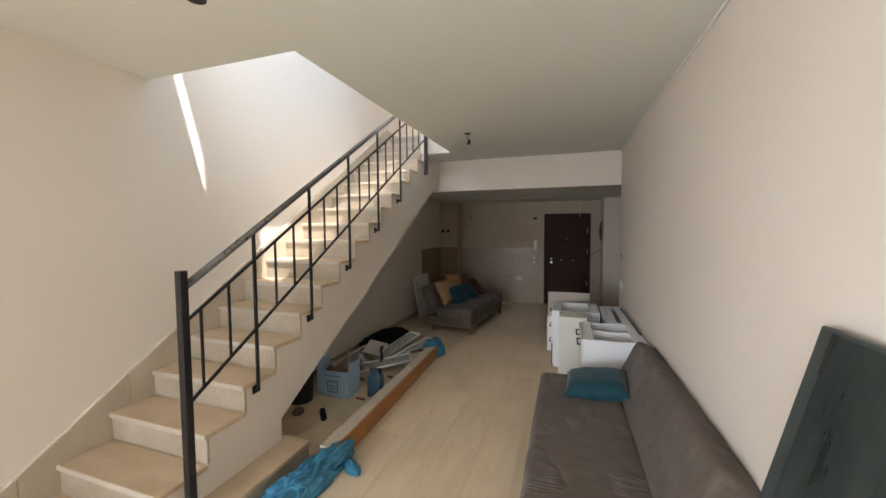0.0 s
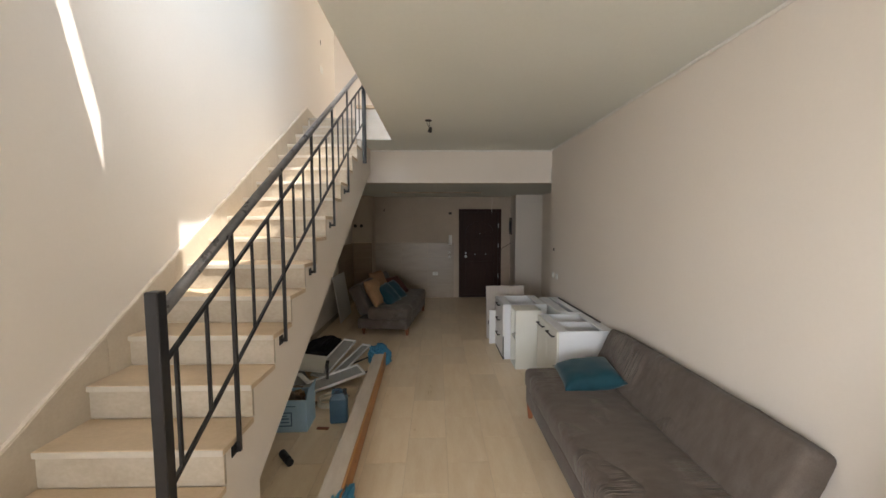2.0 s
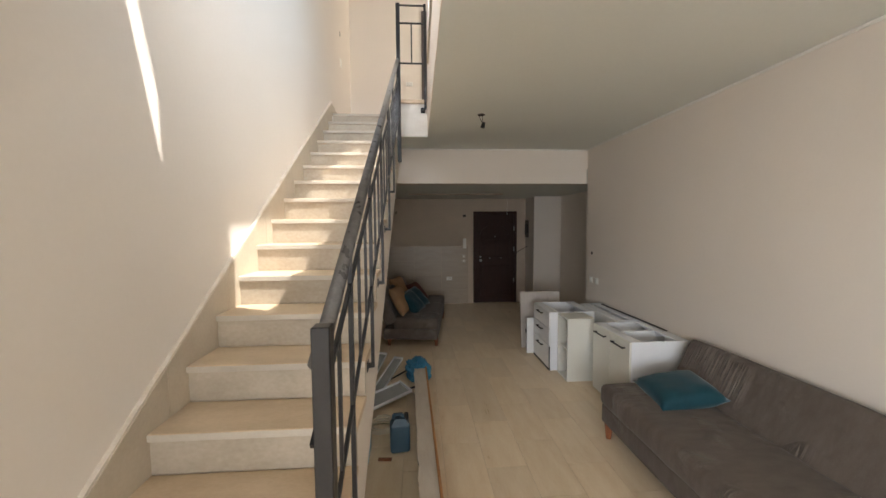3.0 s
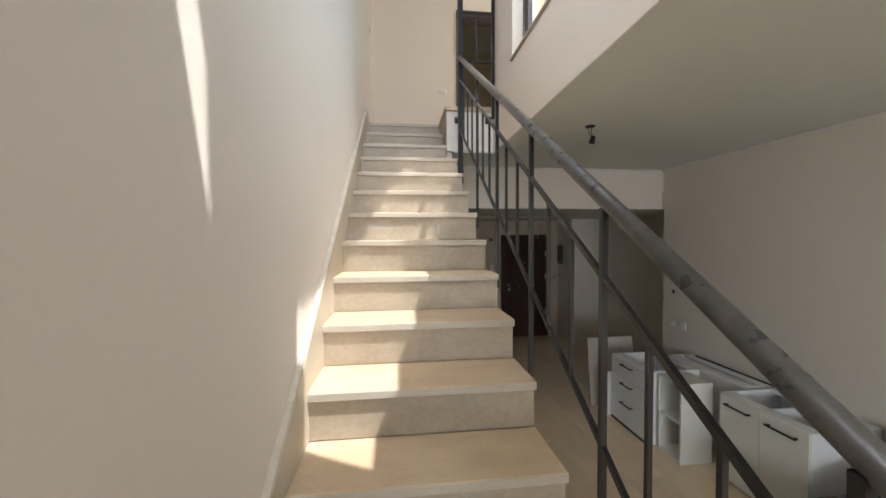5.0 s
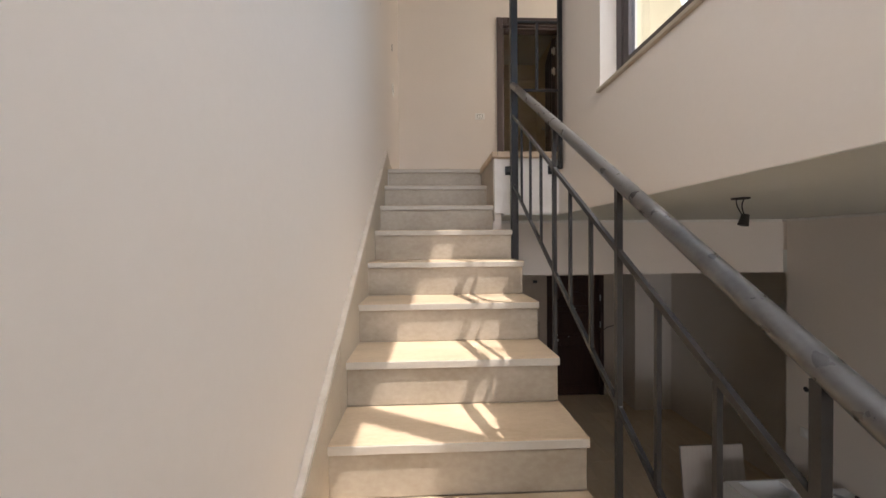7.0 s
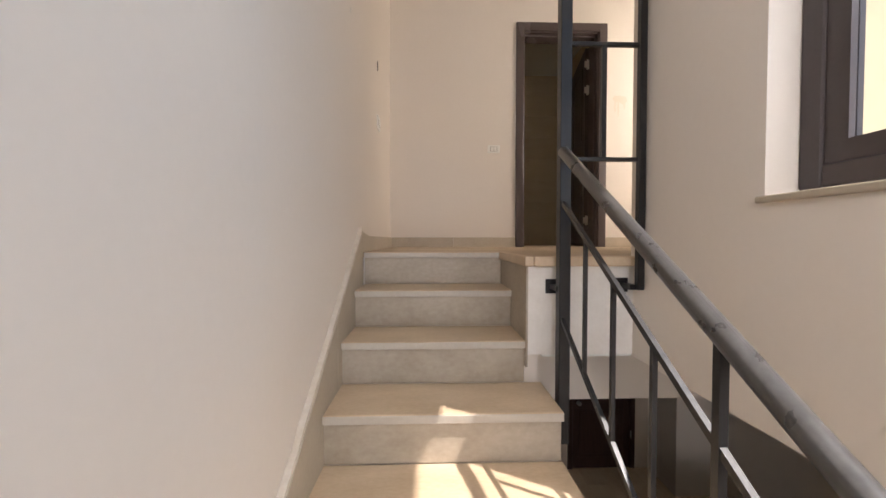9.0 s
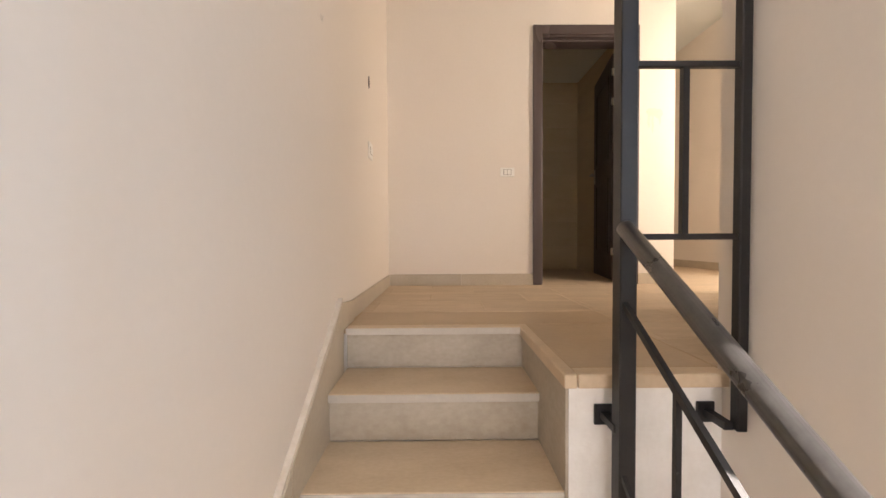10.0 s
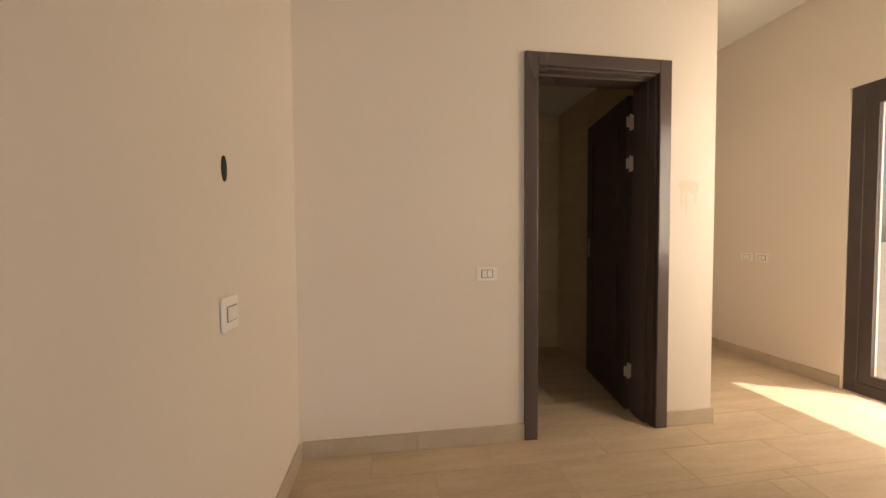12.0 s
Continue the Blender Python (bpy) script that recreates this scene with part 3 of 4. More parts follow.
X0, X1, ZT = 1.208, 2.090, TOP + 2.148
for a, b, c, d in ((X0, X0 + 0.075, TOP, ZT), (X1 - 0.075, X1, TOP, ZT), (X0 + 0.075, X1 - 0.075, ZT - 0.075, ZT)):
    part("architrave", solid(a, 9.428, c, b, 9.452, d, 0.005, 2), WENGE_SHEEN, inner)
for a, b, c, d in ((X0 + 0.05, X0 + 0.085, TOP, ZT - 0.05), (X1 - 0.085, X1 - 0.05, TOP, ZT - 0.05), (X0 + 0.085, X1 - 0.085, ZT - 0.085, ZT - 0.05)):
    part("door_lining", solid(a, 9.452, c, b, 9.655, d, 0.003), WENGE_SHEEN, inner)
for a, b, c, d in ((X0 + 0.085, X0 + 0.10, TOP, ZT - 0.085), (X1 - 0.10, X1 - 0.085, TOP, ZT - 0.085), (X0 + 0.10, X1 - 0.10, ZT - 0.10, ZT - 0.085)):
    part("door_stop", solid(a, 9.50, c, b, 9.60, d, 0.002), WENGE_SHEEN, inner)
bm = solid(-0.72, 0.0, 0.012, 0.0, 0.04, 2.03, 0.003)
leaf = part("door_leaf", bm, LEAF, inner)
leaf.matrix_basis = pose(1.972, 9.66, TOP, 0, 0, -101)
bm = bmesh.new()
for x0, x1, z0, z1 in ((-0.60, -0.12, 0.25, 0.95), (-0.60, -0.12, 1.12, 1.88)):
    for a, b, c, d in ((x0, x0 + 0.025, z0, z1), (x1 - 0.025, x1, z0, z1), (x0, x1, z0, z0 + 0.025), (x0, x1, z1 - 0.025, z1)):
        box(bm, a, -0.008, c, b, 0.004, d)
        box(bm, a, 0.036, c, b, 0.048, d)
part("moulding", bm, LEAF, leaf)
bm = bmesh.new()
for s in (-1, 1):
    y = 0.02 + s * 0.02
    box(bm, -0.68, min(y, y + s * 0.008), 0.97, -0.645, max(y, y + s * 0.008), 1.12, 0.003)
    rod(bm, (-0.66, y, 1.06), (-0.66, y + s * 0.05, 1.06), 0.008)
    rod(bm, (-0.665, y + s * 0.05, 1.06), (-0.55, y + s * 0.05, 1.06), 0.009)
part("door_handle", bm, STEEL, leaf, "satin steel lever handle")
for z in (0.27, 1.60, 1.86):
    bm = bmesh.new()
    rod(bm, (1.988, 9.648, TOP + z - 0.05), (1.988, 9.648, TOP + z + 0.05), 0.007)
    box(bm, 1.958, 9.640, TOP + z - 0.032, 1.982, 9.650, TOP + z + 0.032, 0.002)
    box(bm, 1.994, 9.642, TOP + z - 0.045, 2.008, 9.652, TOP + z + 0.045, 0.002)
    part("hinge", bm, HINGE, inner, "bright steel hinge")

# skirting upstairs
base = tagged(new("baseboard", mesh_of("baseboard", solid(0.001, 8.12, TOP, 0.014, 9.43, TOP + 0.093, 0.002), SKIRT)), "beige tile skirting upstairs", "skirting", kind="structure")
for a, b in ((0.014, 0.605), (0.608, 1.214), (2.094, 2.41)):
    part("skirting_piece", solid(a, 9.436, TOP, b, 9.449, TOP + 0.093, 0.002), SKIRT, base)
part("skirting_piece", solid(2.401, 9.437, TOP, 2.414, 12.8, TOP + 0.093, 0.002), SKIRT, base)
for i in range(6):
    part("skirting_piece", solid(3.747, 9.73 + i * 0.5, TOP, 3.76, 10.226 + i * 0.5, TOP + 0.093, 0.002), SKIRT, base)
base_low = tagged(new("baseboard_low", mesh_of("baseboard_low", solid(0.001, 4.64, 0.0, 0.013, 10.55, 0.08, 0.002), SKIRT)), "beige tile skirting under the stairs", "skirting", kind="structure")

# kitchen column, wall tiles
wall("wall_column", "x", 10.58, 0.42, 0.0, 0.42, -0.1, ZK, label="boxed column in the kitchen corner", material=DIM_BARE)
setting("trim_strip", solid(0.95, 9.68, ZK - 0.02, 2.68, 9.74, ZK + 0.001, 0.004), DIM_BARE, "pale strip on the kitchen ceiling", "trim")
splash = tagged(new("wall_tiles", mesh_of("wall_tiles", solid(0.43, YB - 0.004, 0.0, 2.21, YB - 0.001, 1.265), GROUT)), "beige wall tiles on the lower kitchen wall", "wall tiles", kind="structure")
for r in range(4):
    for c in range(3):
        part("tile", solid(0.43 + c * 0.595, YB - 0.012, r * 0.317, 0.43 + c * 0.595 + 0.591, YB - 0.004, r * 0.317 + 0.314, 0.001), SPLASH, splash)
splash2 = tagged(new("wall_tiles", mesh_of("wall_tiles", solid(0.001, 10.574, 0.0, 0.42, 10.579, 1.3), GROUT)), "brown wall tiles in the kitchen corner", "wall tiles", kind="structure")
for r in range(4):
    part("tile", solid(0.012, 10.566, r * 0.322, 0.42, 10.574, r * 0.322 + 0.319, 0.001), SPLASH_L, splash2)
    for c in range(2):
        part("tile", solid(0.001, 9.40 + c * 0.585, r * 0.322, 0.012, 9.40 + c * 0.585 + 0.582, r * 0.322 + 0.319, 0.001), SPLASH_L, splash2)


# ---- fittings ----
def plate(name, at, normal, label, w=0.118, h=0.075, keys=2, material=PLASTIC):
    """A switch or socket plate on a wall. normal: the way it faces, in degrees about z (0 faces -y)."""
    ob = thing(name, label, "wall switch" if "switch" in name else "socket", at, normal)
    gap = material if w < 0.09 else GAP_SHADE
    part("cover", solid(-w / 2, -0.011, -h / 2, w / 2, 0.0, h / 2, 0.004, 2), material, ob)
    wide = keys * 0.015 + 0.003
    # On wide covers this plate's dark colour stands for the shade round the keys.
    part("key_gap", solid(-wide, -0.0125, -0.0225, wide, -0.010, 0.0225), gap, ob)
    for i in range(keys):
        x = (i - (keys - 1) / 2) * 0.030
        part("key", solid(x - 0.0135, -0.016, -0.02, x + 0.0135, -0.010, 0.02, 0.002), material, ob)
    return ob


plate("light_switch", (0.995, 9.449, 4.146), 0, "white double light switch on the sand-coloured wall")
plate("light_switch", (0.001, 8.655, 4.132), 90, "white double switch on the long wall", 0.10, 0.10)
plate("wall_socket", (3.759, 10.45, 4.14), -90, "white double socket near the balcony door")
plate("wall_socket", (3.759, 10.31, 4.14), -90, "white double socket near the balcony door")
plate("wall_socket", (XR - 0.001, 7.72, 0.965), -90, "white socket on the wall above the cabinets", 0.08, 0.08, 1)
plate("wall_socket", (XR - 0.001, 7.88, 0.965), -90, "white socket on the wall above the cabinets", 0.08, 0.08, 1)
plate("light_switch", (2.115, YB - 0.001, 1.045), 0, "white switch plate beside the entrance door", 0.085, 0.085, 1)
plate("light_switch", (2.115, YB - 0.001, 0.945), 0, "white switch plate beside the entrance door", 0.085, 0.085, 1)
plate("wall_socket", (1.79, YB - 0.013, 0.56), 0, "white socket on the beige kitchen tiles", 0.12, 0.08, 2)
plate("wall_socket", (2.13, YB - 0.001, 1.935), 0, "dark open box above the intercom", 0.07, 0.05, 1, BLACK)
intercom = thing("intercom", "white intercom handset on the wall by the door", "intercom", (2.135, YB, 1.33))
part("base", solid(-0.035, -0.02, -0.11, 0.035, 0.0, 0.11, 0.005, 2), PLASTIC, intercom)
part("handset", solid(-0.028, -0.05, -0.10, 0.0, -0.02, 0.10, 0.01, 3), PLASTIC, intercom)
for x in (0.07, 0.20):
    single("wall_socket", rod(bmesh.new(), (x, 10.565, 1.657), (x, 10.582, 1.657), 0.035, 20), BLACK, "round black open socket box on the column", "socket")
for y, z in ((7.12, 0.575), (7.88, 1.335)):
    single("wall_hole", rod(bmesh.new(), (XR - 0.003, y, z), (XR + 0.01, y, z), 0.022, 16), HOLE, "round drilled hole in the beige wall", "hole")
fuse = thing("fuse_box", "dark open fuse box with loose wires", "fuse box", (3.499, 10.86, 1.645), -90)
part("case", solid(-0.11, -0.02, -0.19, 0.11, 0.0, 0.19, 0.004), WENGE_SHEEN, fuse)
for i in range(3):
    part("breaker", solid(-0.07 + i * 0.05, -0.035, -0.12, -0.03 + i * 0.05, -0.02, 0.10, 0.003), BLACK, fuse)


def wire(name, points, r, material, label, category, smooth=True):
    """A bent cable through a few points."""
    cu = bpy.data.curves.new(name, "CURVE")
    cu.dimensions, cu.bevel_depth, cu.bevel_resolution, cu.resolution_u = "3D", r, 2, 6
    s = cu.splines.new("BEZIER")
    s.bezier_points.add(len(points) - 1)
    for bp, p in zip(s.bezier_points, points):
        bp.co = p
        bp.handle_left_type = bp.handle_right_type = "AUTO"
    tmp = bpy.data.objects.new(name, cu)
    me = bpy.data.meshes.new_from_object(tmp)
    bpy.data.objects.remove(tmp)
    me.materials.append(material)
    return tagged(new(name, me), label, category) if label else new(name, me)


wire("loose_wire", [(3.30, YB - 0.001, 1.10), (3.34, YB - 0.06, 1.16), (3.40, YB - 0.12, 1.20), (3.499, YB - 0.14, 1.26)], 0.006, BLACK, "black cable hanging beside the entrance door", "cable")
wire("loose_wire", [(3.08, YB - 0.001, 2.30), (3.085, YB - 0.03, 2.2), (3.075, YB - 0.03, 2.08), (3.08, YB - 0.024, 1.95)], 0.003, PLASTIC, "thin white wire above the entrance door", "cable")
wire("loose_wire", [(0.62, YB - 0.001, 2.02), (0.64, YB - 0.05, 1.98), (0.66, YB - 0.06, 2.04)], 0.006, BLACK, "stub of black wire in the kitchen wall", "cable")
lamp = thing("bare_bulb_socket", "black lamp holder hanging from bare ceiling wires", "lamp holder", (1.735, 6.53, ZC))
part("ceiling_rose", rod(bmesh.new(), (0, 0, 0.0), (0, 0, -0.006), 0.035, 18), HOLE, lamp)
for dx in (-0.012, 0.012):
    w = wire("lead", [(dx * 1.6, 0, 0), (dx, 0.005, -0.03), (0.012 + dx * 0.4, 0, -0.075)], 0.0025, BLACK, "", "")
    w.parent = lamp
bm = bmesh.new()
bmesh.ops.create_cone(bm, cap_ends=True, segments=16, radius1=0.021, radius2=0.015, depth=0.05, matrix=Matrix.Translation((0.018, 0, -0.098)) @ pose(0, 0, 0, 0, 14, 0))
part("holder", bm, BLACK, lamp)
single("ceiling_hook", rod(bmesh.new(), (1.17, 3.78, ZC - 0.004), (1.17, 3.78, ZC + 0.002), 0.045, 18), HOLE, "dark round hole in the room ceiling", "hole")
# wall hole with a cable end, scratches and stain upstairs
bm = bmesh.new()
bmesh.ops.create_cone(bm, cap_ends=True, segments=16, radius1=0.5, radius2=0.5, depth=1.0, matrix=pose(0, 8.655, 4.552, 0, 90, 0) @ Matrix.Diagonal((0.075, 0.032, 0.006, 1)) @ pose(0, 0, 0, 0, 0, 12))
single("wall_hole", bm, HOLE, "long dark hole chiselled in the pale wall", "hole")
bm = bmesh.new()
for y0, z0, y1, z1 in ((7.745, 4.407, 7.765, 4.411), (7.746, 4.400, 7.77, 4.401), (7.77, 4.403, 7.78, 4.423), (7.758, 4.395, 7.772, 4.396)):
    bar(bm, (0.001, y0, z0), (0.001, y1, z1), 0.002, 0.002)
single("scratch_marks", bm, WHITEWASH, "small scratches in the pale plaster wall", "scratches")
stain = thing("water_stain", "faint rust-coloured stain with runs on the wall", "stain", (2.21, 9.449, 4.62))
for i, (x, z, w, h) in enumerate(((0.0, 0.02, 0.055, 0.035), (0.045, 0.01, 0.04, 0.04), (-0.03, -0.04, 0.012, 0.07), (0.0, -0.06, 0.009, 0.09), (0.06, -0.03, 0.010, 0.05))):
    bm = bmesh.new()
    bmesh.ops.create_circle(bm, cap_ends=True, segments=20, radius=1, matrix=pose(x, -0.0006 - i * 0.0002, z, 90, 0, 0) @ Matrix.Diagonal((w, h, 1, 1)))
    for v in bm.verts:
        v.co.x += 0.006 * noise.noise(v.co * 40); v.co.z += 0.012 * noise.noise(v.co * 30 + Vector((5, 0, 0)))
    part("stain_run", bm, STAIN, stain)


# ---- soft shapes ----
def puff(bm, x0, y0, z0, x1, y1, z1, r, seg=4, cuts=10, sag=0.0, seed=0, wrinkle=0.004):
    """A padded block: rounded, with slight swelling and wrinkles."""
    box(bm, x0, y0, z0, x1, y1, z1, r, seg)
    long = [e for e in bm.edges if (e.verts[0].co - e.verts[1].co).length > 0.25]
    bmesh.ops.subdivide_edges(bm, edges=long, cuts=cuts, use_grid_fill=True)
    c = Vector(((x0 + x1) / 2, (y0 + y1) / 2, (z0 + z1) / 2))
    bm.normal_update()
    for v in bm.verts:
        d = v.co - c
        u = (1 - (2 * d.x / (x1 - x0)) ** 2) * (1 - (2 * d.y / (y1 - y0)) ** 2)
        v.co += v.normal * (sag * max(u, 0) + wrinkle * noise.noise(v.co * 7 + Vector((seed, 0, 0))) + wrinkle * 0.6 * noise.noise(v.co * 22 + Vector((0, seed, 0))))
    return bm


def cushion(name, at, rot, material, label, size=0.44, thick=0.15, depth=None, parent=None):
    """A square pillow with pinched corners, swollen in the middle."""
    bm = bmesh.new()
    n, grid = 16, {}
    dep = depth or size
    for s in (1, -1):
        for i in range(n + 1):
            for j in range(n + 1):
                u, v = 2 * i / n - 1, 2 * j / n - 1
                edge = i in (0, n) or j in (0, n)
                if s == -1 and edge:
                    grid[s, i, j] = grid[1, i, j]
                    continue
                pinch = 1 - 0.07 * (u * u + v * v) * (1 - min(u * u, v * v))
                h = 0 if edge else thick / 2 * ((1 - u ** 4) * (1 - v ** 4)) ** 0.5
                h *= 1 + 0.12 * noise.noise((u * 2.2 + at[0] * 3, v * 2.2 + at[1], s))
                grid[s, i, j] = bm.verts.new((u * size / 2 * pinch, v * dep / 2 * pinch, s * h))
    for s in (1, -1):
        for i in range(n):
            for j in range(n):
                f = [grid[s, i, j], grid[s, i + 1, j], grid[s, i + 1, j + 1], grid[s, i, j + 1]]
                bm.faces.new(f if s == 1 else f[::-1])
    ob = single(name, bm, material, label, "pillow", smooth=True)
    ob.matrix_basis = pose(*at, *rot)
    return ob


def sofa(at, rz, label, length=1.76):
    """A low sofa bed: the seat faces -x, the sloping back stands at +x."""
    ob = thing("sofa", label, "sofa", at, rz, "grey velvet sofas")
    h = length / 2
    part("seat", puff(bmesh.new(), -0.44, -h, 0.25, 0.20, h, 0.425, 0.05, 4, 14, 0.012, at[1], 0.006), VELVET, ob, smooth=True)
    part("base_panel", solid(-0.425, -h + 0.02, 0.105, 0.35, h - 0.02, 0.262, 0.02, 3), VELVET, ob, smooth=True)
    bm = puff(bmesh.new(), -0.075, -h, -0.04, 0.095, h, 0.415, 0.038, 4, 14, 0.014, at[1] + 3, 0.006)
    back = part("backrest", bm, VELVET, ob, smooth=True)
    back.matrix_basis = pose(0.235, 0, 0.375, 0, 24, 0)
    for x, y in ((-0.40, -h + 0.1), (-0.40, h - 0.1), (0.28, -h + 0.1), (0.28, h - 0.1)):
        bm = bmesh.new()
        bmesh.ops.create_cone(bm, cap_ends=True, segments=14, radius1=0.02, radius2=0.034, depth=0.12, matrix=Matrix.Translation((x, y, 0.06)))
        part("leg", bm, LEG, ob, "reddish turned wooden leg")
    return ob


# ---- living room things ----
sofa((3.04, 4.98, 0), 0, "grey-brown velvet sofa bed against the beige wall")
cushion("throw_pillow", (3.04, 5.53, 0.492), (5, -9, -5), TEAL, "teal velvet pillow lying on the sofa seat", 0.47, 0.16, 0.42)
sofa((1.06, 8.98, 0), 173, "grey velvet sofa bed with pillows in the kitchen")
cushion("throw_pillow", (0.84, 8.44, 0.62), (0, 62, -12), MUSTARD, "mustard pillow leaning on the sofa back", 0.45, 0.15)
cushion("throw_pillow", (0.80, 9.10, 0.66), (0, 66, -18), MUSTARD, "mustard pillow leaning on the sofa back", 0.45, 0.15)
cushion("throw_pillow", (1.02, 8.58, 0.555), (10, 46, -14), TEAL, "teal pillow propped against a mustard pillow", 0.40, 0.14)
cushion("throw_pillow", (1.08, 8.90, 0.555), (8, 44, -22), TEAL, "teal pillow propped against a mustard pillow", 0.40, 0.14)
cushion("throw_pillow", (1.08, 9.36, 0.56), (0, 48, -25), MAROON, "maroon pillow at the far end of the sofa", 0.42, 0.15)


def handle_bar(ob, x, y0, y1, z):
    bm = bmesh.new()
    bar(bm, (x - 0.028, y0, z), (x - 0.028, y1, z), 0.012, 0.01)
    for y in (y0 + 0.012, y1 - 0.012):
        box(bm, x - 0.03, y - 0.006, z - 0.005, x, y + 0.006, z + 0.005)
    part("handle", bm, BLACK, ob, "dark metal bar handle")


def cabinet(name, at, w, d, h, label, rails=((0.0, 0.10), (0.5, 0.08))):
    """A base unit without worktop: front at x = 0 facing -x, width along y, open at the top between cross rails."""
    ob = thing(name, label, "cabinet", at, 0, "white base cabinets")
    t = 0.018
    part("side_panel", solid(0.02, 0, 0.0, d, t, h, 0.001), CARCASS, ob)
    part("side_panel", solid(0.02, w - t, 0.0, d, w, h, 0.001), CARCASS, ob)
    part("bottom_panel", solid(0.02, t, 0.04, d - 0.01, w - t, 0.04 + t), CARCASS, ob)
    part("back_panel", solid(d - 0.012, t, 0.05, d - 0.004, w - t, h - 0.002), CARCASS, ob)
    part("top_rail", solid(0.022, t, h - t, 0.11, w - t, h - 0.001, 0.001), CARCASS, ob)
    part("top_rail", solid(d - 0.11, t, h - t, d - 0.013, w - t, h - 0.001, 0.001), CARCASS, ob)
    return ob


drawers = cabinet("drawer_cabinet", (2.645, 7.14, 0), 0.57, 0.55, 0.70, "white drawer cabinet with three drawers, no worktop")
for z0, z1 in ((0.03, 0.30), (0.305, 0.50), (0.505, 0.695)):
    part("drawer_front", solid(0.0, 0.002, z0, 0.019, 0.568, z1, 0.002), LACQUER, drawers)
    handle_bar(drawers, 0.0, 0.20, 0.38, z1 - 0.05)
# Solid black strip that paints the shade of the open gap below the fronts.
part("edge_strip", solid(0.003, 0.0, 0.0, 0.0185, 0.57, 0.028), BLACK, drawers, "black strip standing for the shaded gap under the drawers")
part("edge_strip", solid(0.0, -0.003, 0.03, 0.012, 0.0015, 0.29), BLACK, drawers, "black drawer edge")
doors = cabinet("door_cabinet", (2.945, 6.00, 0), 0.66, 0.555, 0.70, "white base cabinet with two cream doors, no worktop")
part("divider", solid(0.03, 0.325, 0.05, 0.54, 0.343, 0.699), CARCASS, doors)
for y0, y1 in ((0.002, 0.328), (0.332, 0.658)):
    part("door", solid(0.0, y0, 0.02, 0.019, y1, 0.697, 0.002), CREAM, doors)
    handle_bar(doors, 0.0, y0 + 0.06, y1 - 0.06, 0.63)
open_unit = thing("open_shelf_unit", "white open shelf unit standing beside the cabinets", "shelf unit", (2.735, 6.82, 0), 0, "white base cabinets")
for n_, b in (("side_panel", (0, 0, 0, 0.30, 0.018, 0.70)), ("side_panel", (0, 0.262, 0, 0.30, 0.28, 0.70)), ("top_panel", (0, 0.018, 0.682, 0.30, 0.262, 0.70)),
              ("bottom_panel", (0, 0.018, 0.0, 0.30, 0.262, 0.018)), ("shelf", (0.0, 0.018, 0.34, 0.29, 0.262, 0.358)), ("back_panel", (0.29, 0.018, 0.018, 0.298, 0.262, 0.682))):
    part(n_, solid(*b, 0.001), CREAM, open_unit)
tall_unit = cabinet("wall_cabinet", (3.22, 6.72, 0), 0.86, 0.275, 0.70, "narrow white cabinet pushed against the wall")
part("front_panel", solid(0.0, 0.002, 0.02, 0.019, 0.858, 0.697, 0.002), LACQUER, tall_unit)
lean = single("leaning_board", solid(0, 0, 0, 0.57, 0.02, 0.78, 0.002), ASHBOARD, "pale ash board leaning behind the cabinets", "board")
lean.matrix_basis = pose(2.56, 7.98, 0.0, -7, 0, 0)
slab2 = thing("spare_front", "white drawer front standing on edge", "drawer front", (2.565, 7.745, 0))
part("front", solid(0, 0, 0, 0.11, 0.02, 0.48, 0.002), LACQUER, slab2)
part("handle", bar(bmesh.new(), (-0.012, 0.01, 0.28), (-0.012, 0.01, 0.33), 0.012, 0.012), BLACK, slab2)
strip = single("metal_strip", solid(0, 0, 0, 0.016, 1.2, 0.012, 0.002), ALU, "dark metal strip lying on the cabinets", "strip")
strip.matrix_basis = pose(3.470, 6.28, 0.702, 0, 0, 1)

green = thing("green_panel", "dark green glazed door panel leaning on the wall", "panel", (3.125, 3.757, 0), 0, "", 0, 13.4)
part("frame", solid(0.0, -0.85, 0.0, 0.035, 0.0, 1.485, 0.004), GREENFRAME, green)
part("joint", solid(-0.0010, -0.064, 0.01, 0.01, -0.056, 1.478), SMEAR, green)
part("sheet", solid(-0.003, -0.85, 0.012, 0.02, -0.064, 1.476, 0.002), GREENGLASS, green, "dusty dark green sheet")
n = 18
torn = [(-0.056 - 0.010 * abs(noise.noise((i * 0.9, 3.0, 0))), 1.36 + 0.115 * i / n) for i in range(n + 1)] + [(-0.066 - 0.014 * abs(noise.noise((i * 1.1, 9.0, 0))) - 0.010 * i / n, 1.36 + 0.115 * i / n) for i in range(n, -1, -1)]
part("tape", extrude_yz(bmesh.new(), torn, -0.0055, 0.0), BLACK, green, "torn black tape")
part("paint_blot", extrude_yz(bmesh.new(), [(-0.118 + 0.012 * math.cos(q * 0.7) * (1 + 0.3 * math.sin(q * 2.1)), 0.93 + 0.022 * math.sin(q * 0.7)) for q in range(9)], -0.0045, -0.002), BLACK, green)

# ---- under the stairs ----
beam = thing("timber_beam", "orange pine plank boxed with a dusty white board", "plank", (1.118, 4.64, 0), 1.6)
part("plank", solid(0.128, 0, 0, 0.146, 2.36, 0.155, 0.003), PINE, beam)
bm = bmesh.new()
n = 60
edge = [(0.128, 2.34 * i / n) for i in range(n + 1)], [(0.006 + 0.010 * noise.noise((i * 0.31, 4.0, 0)) + 0.005 * noise.noise((i * 1.1, 8.0, 0)), 2.34 * i / n) for i in range(n + 1)]
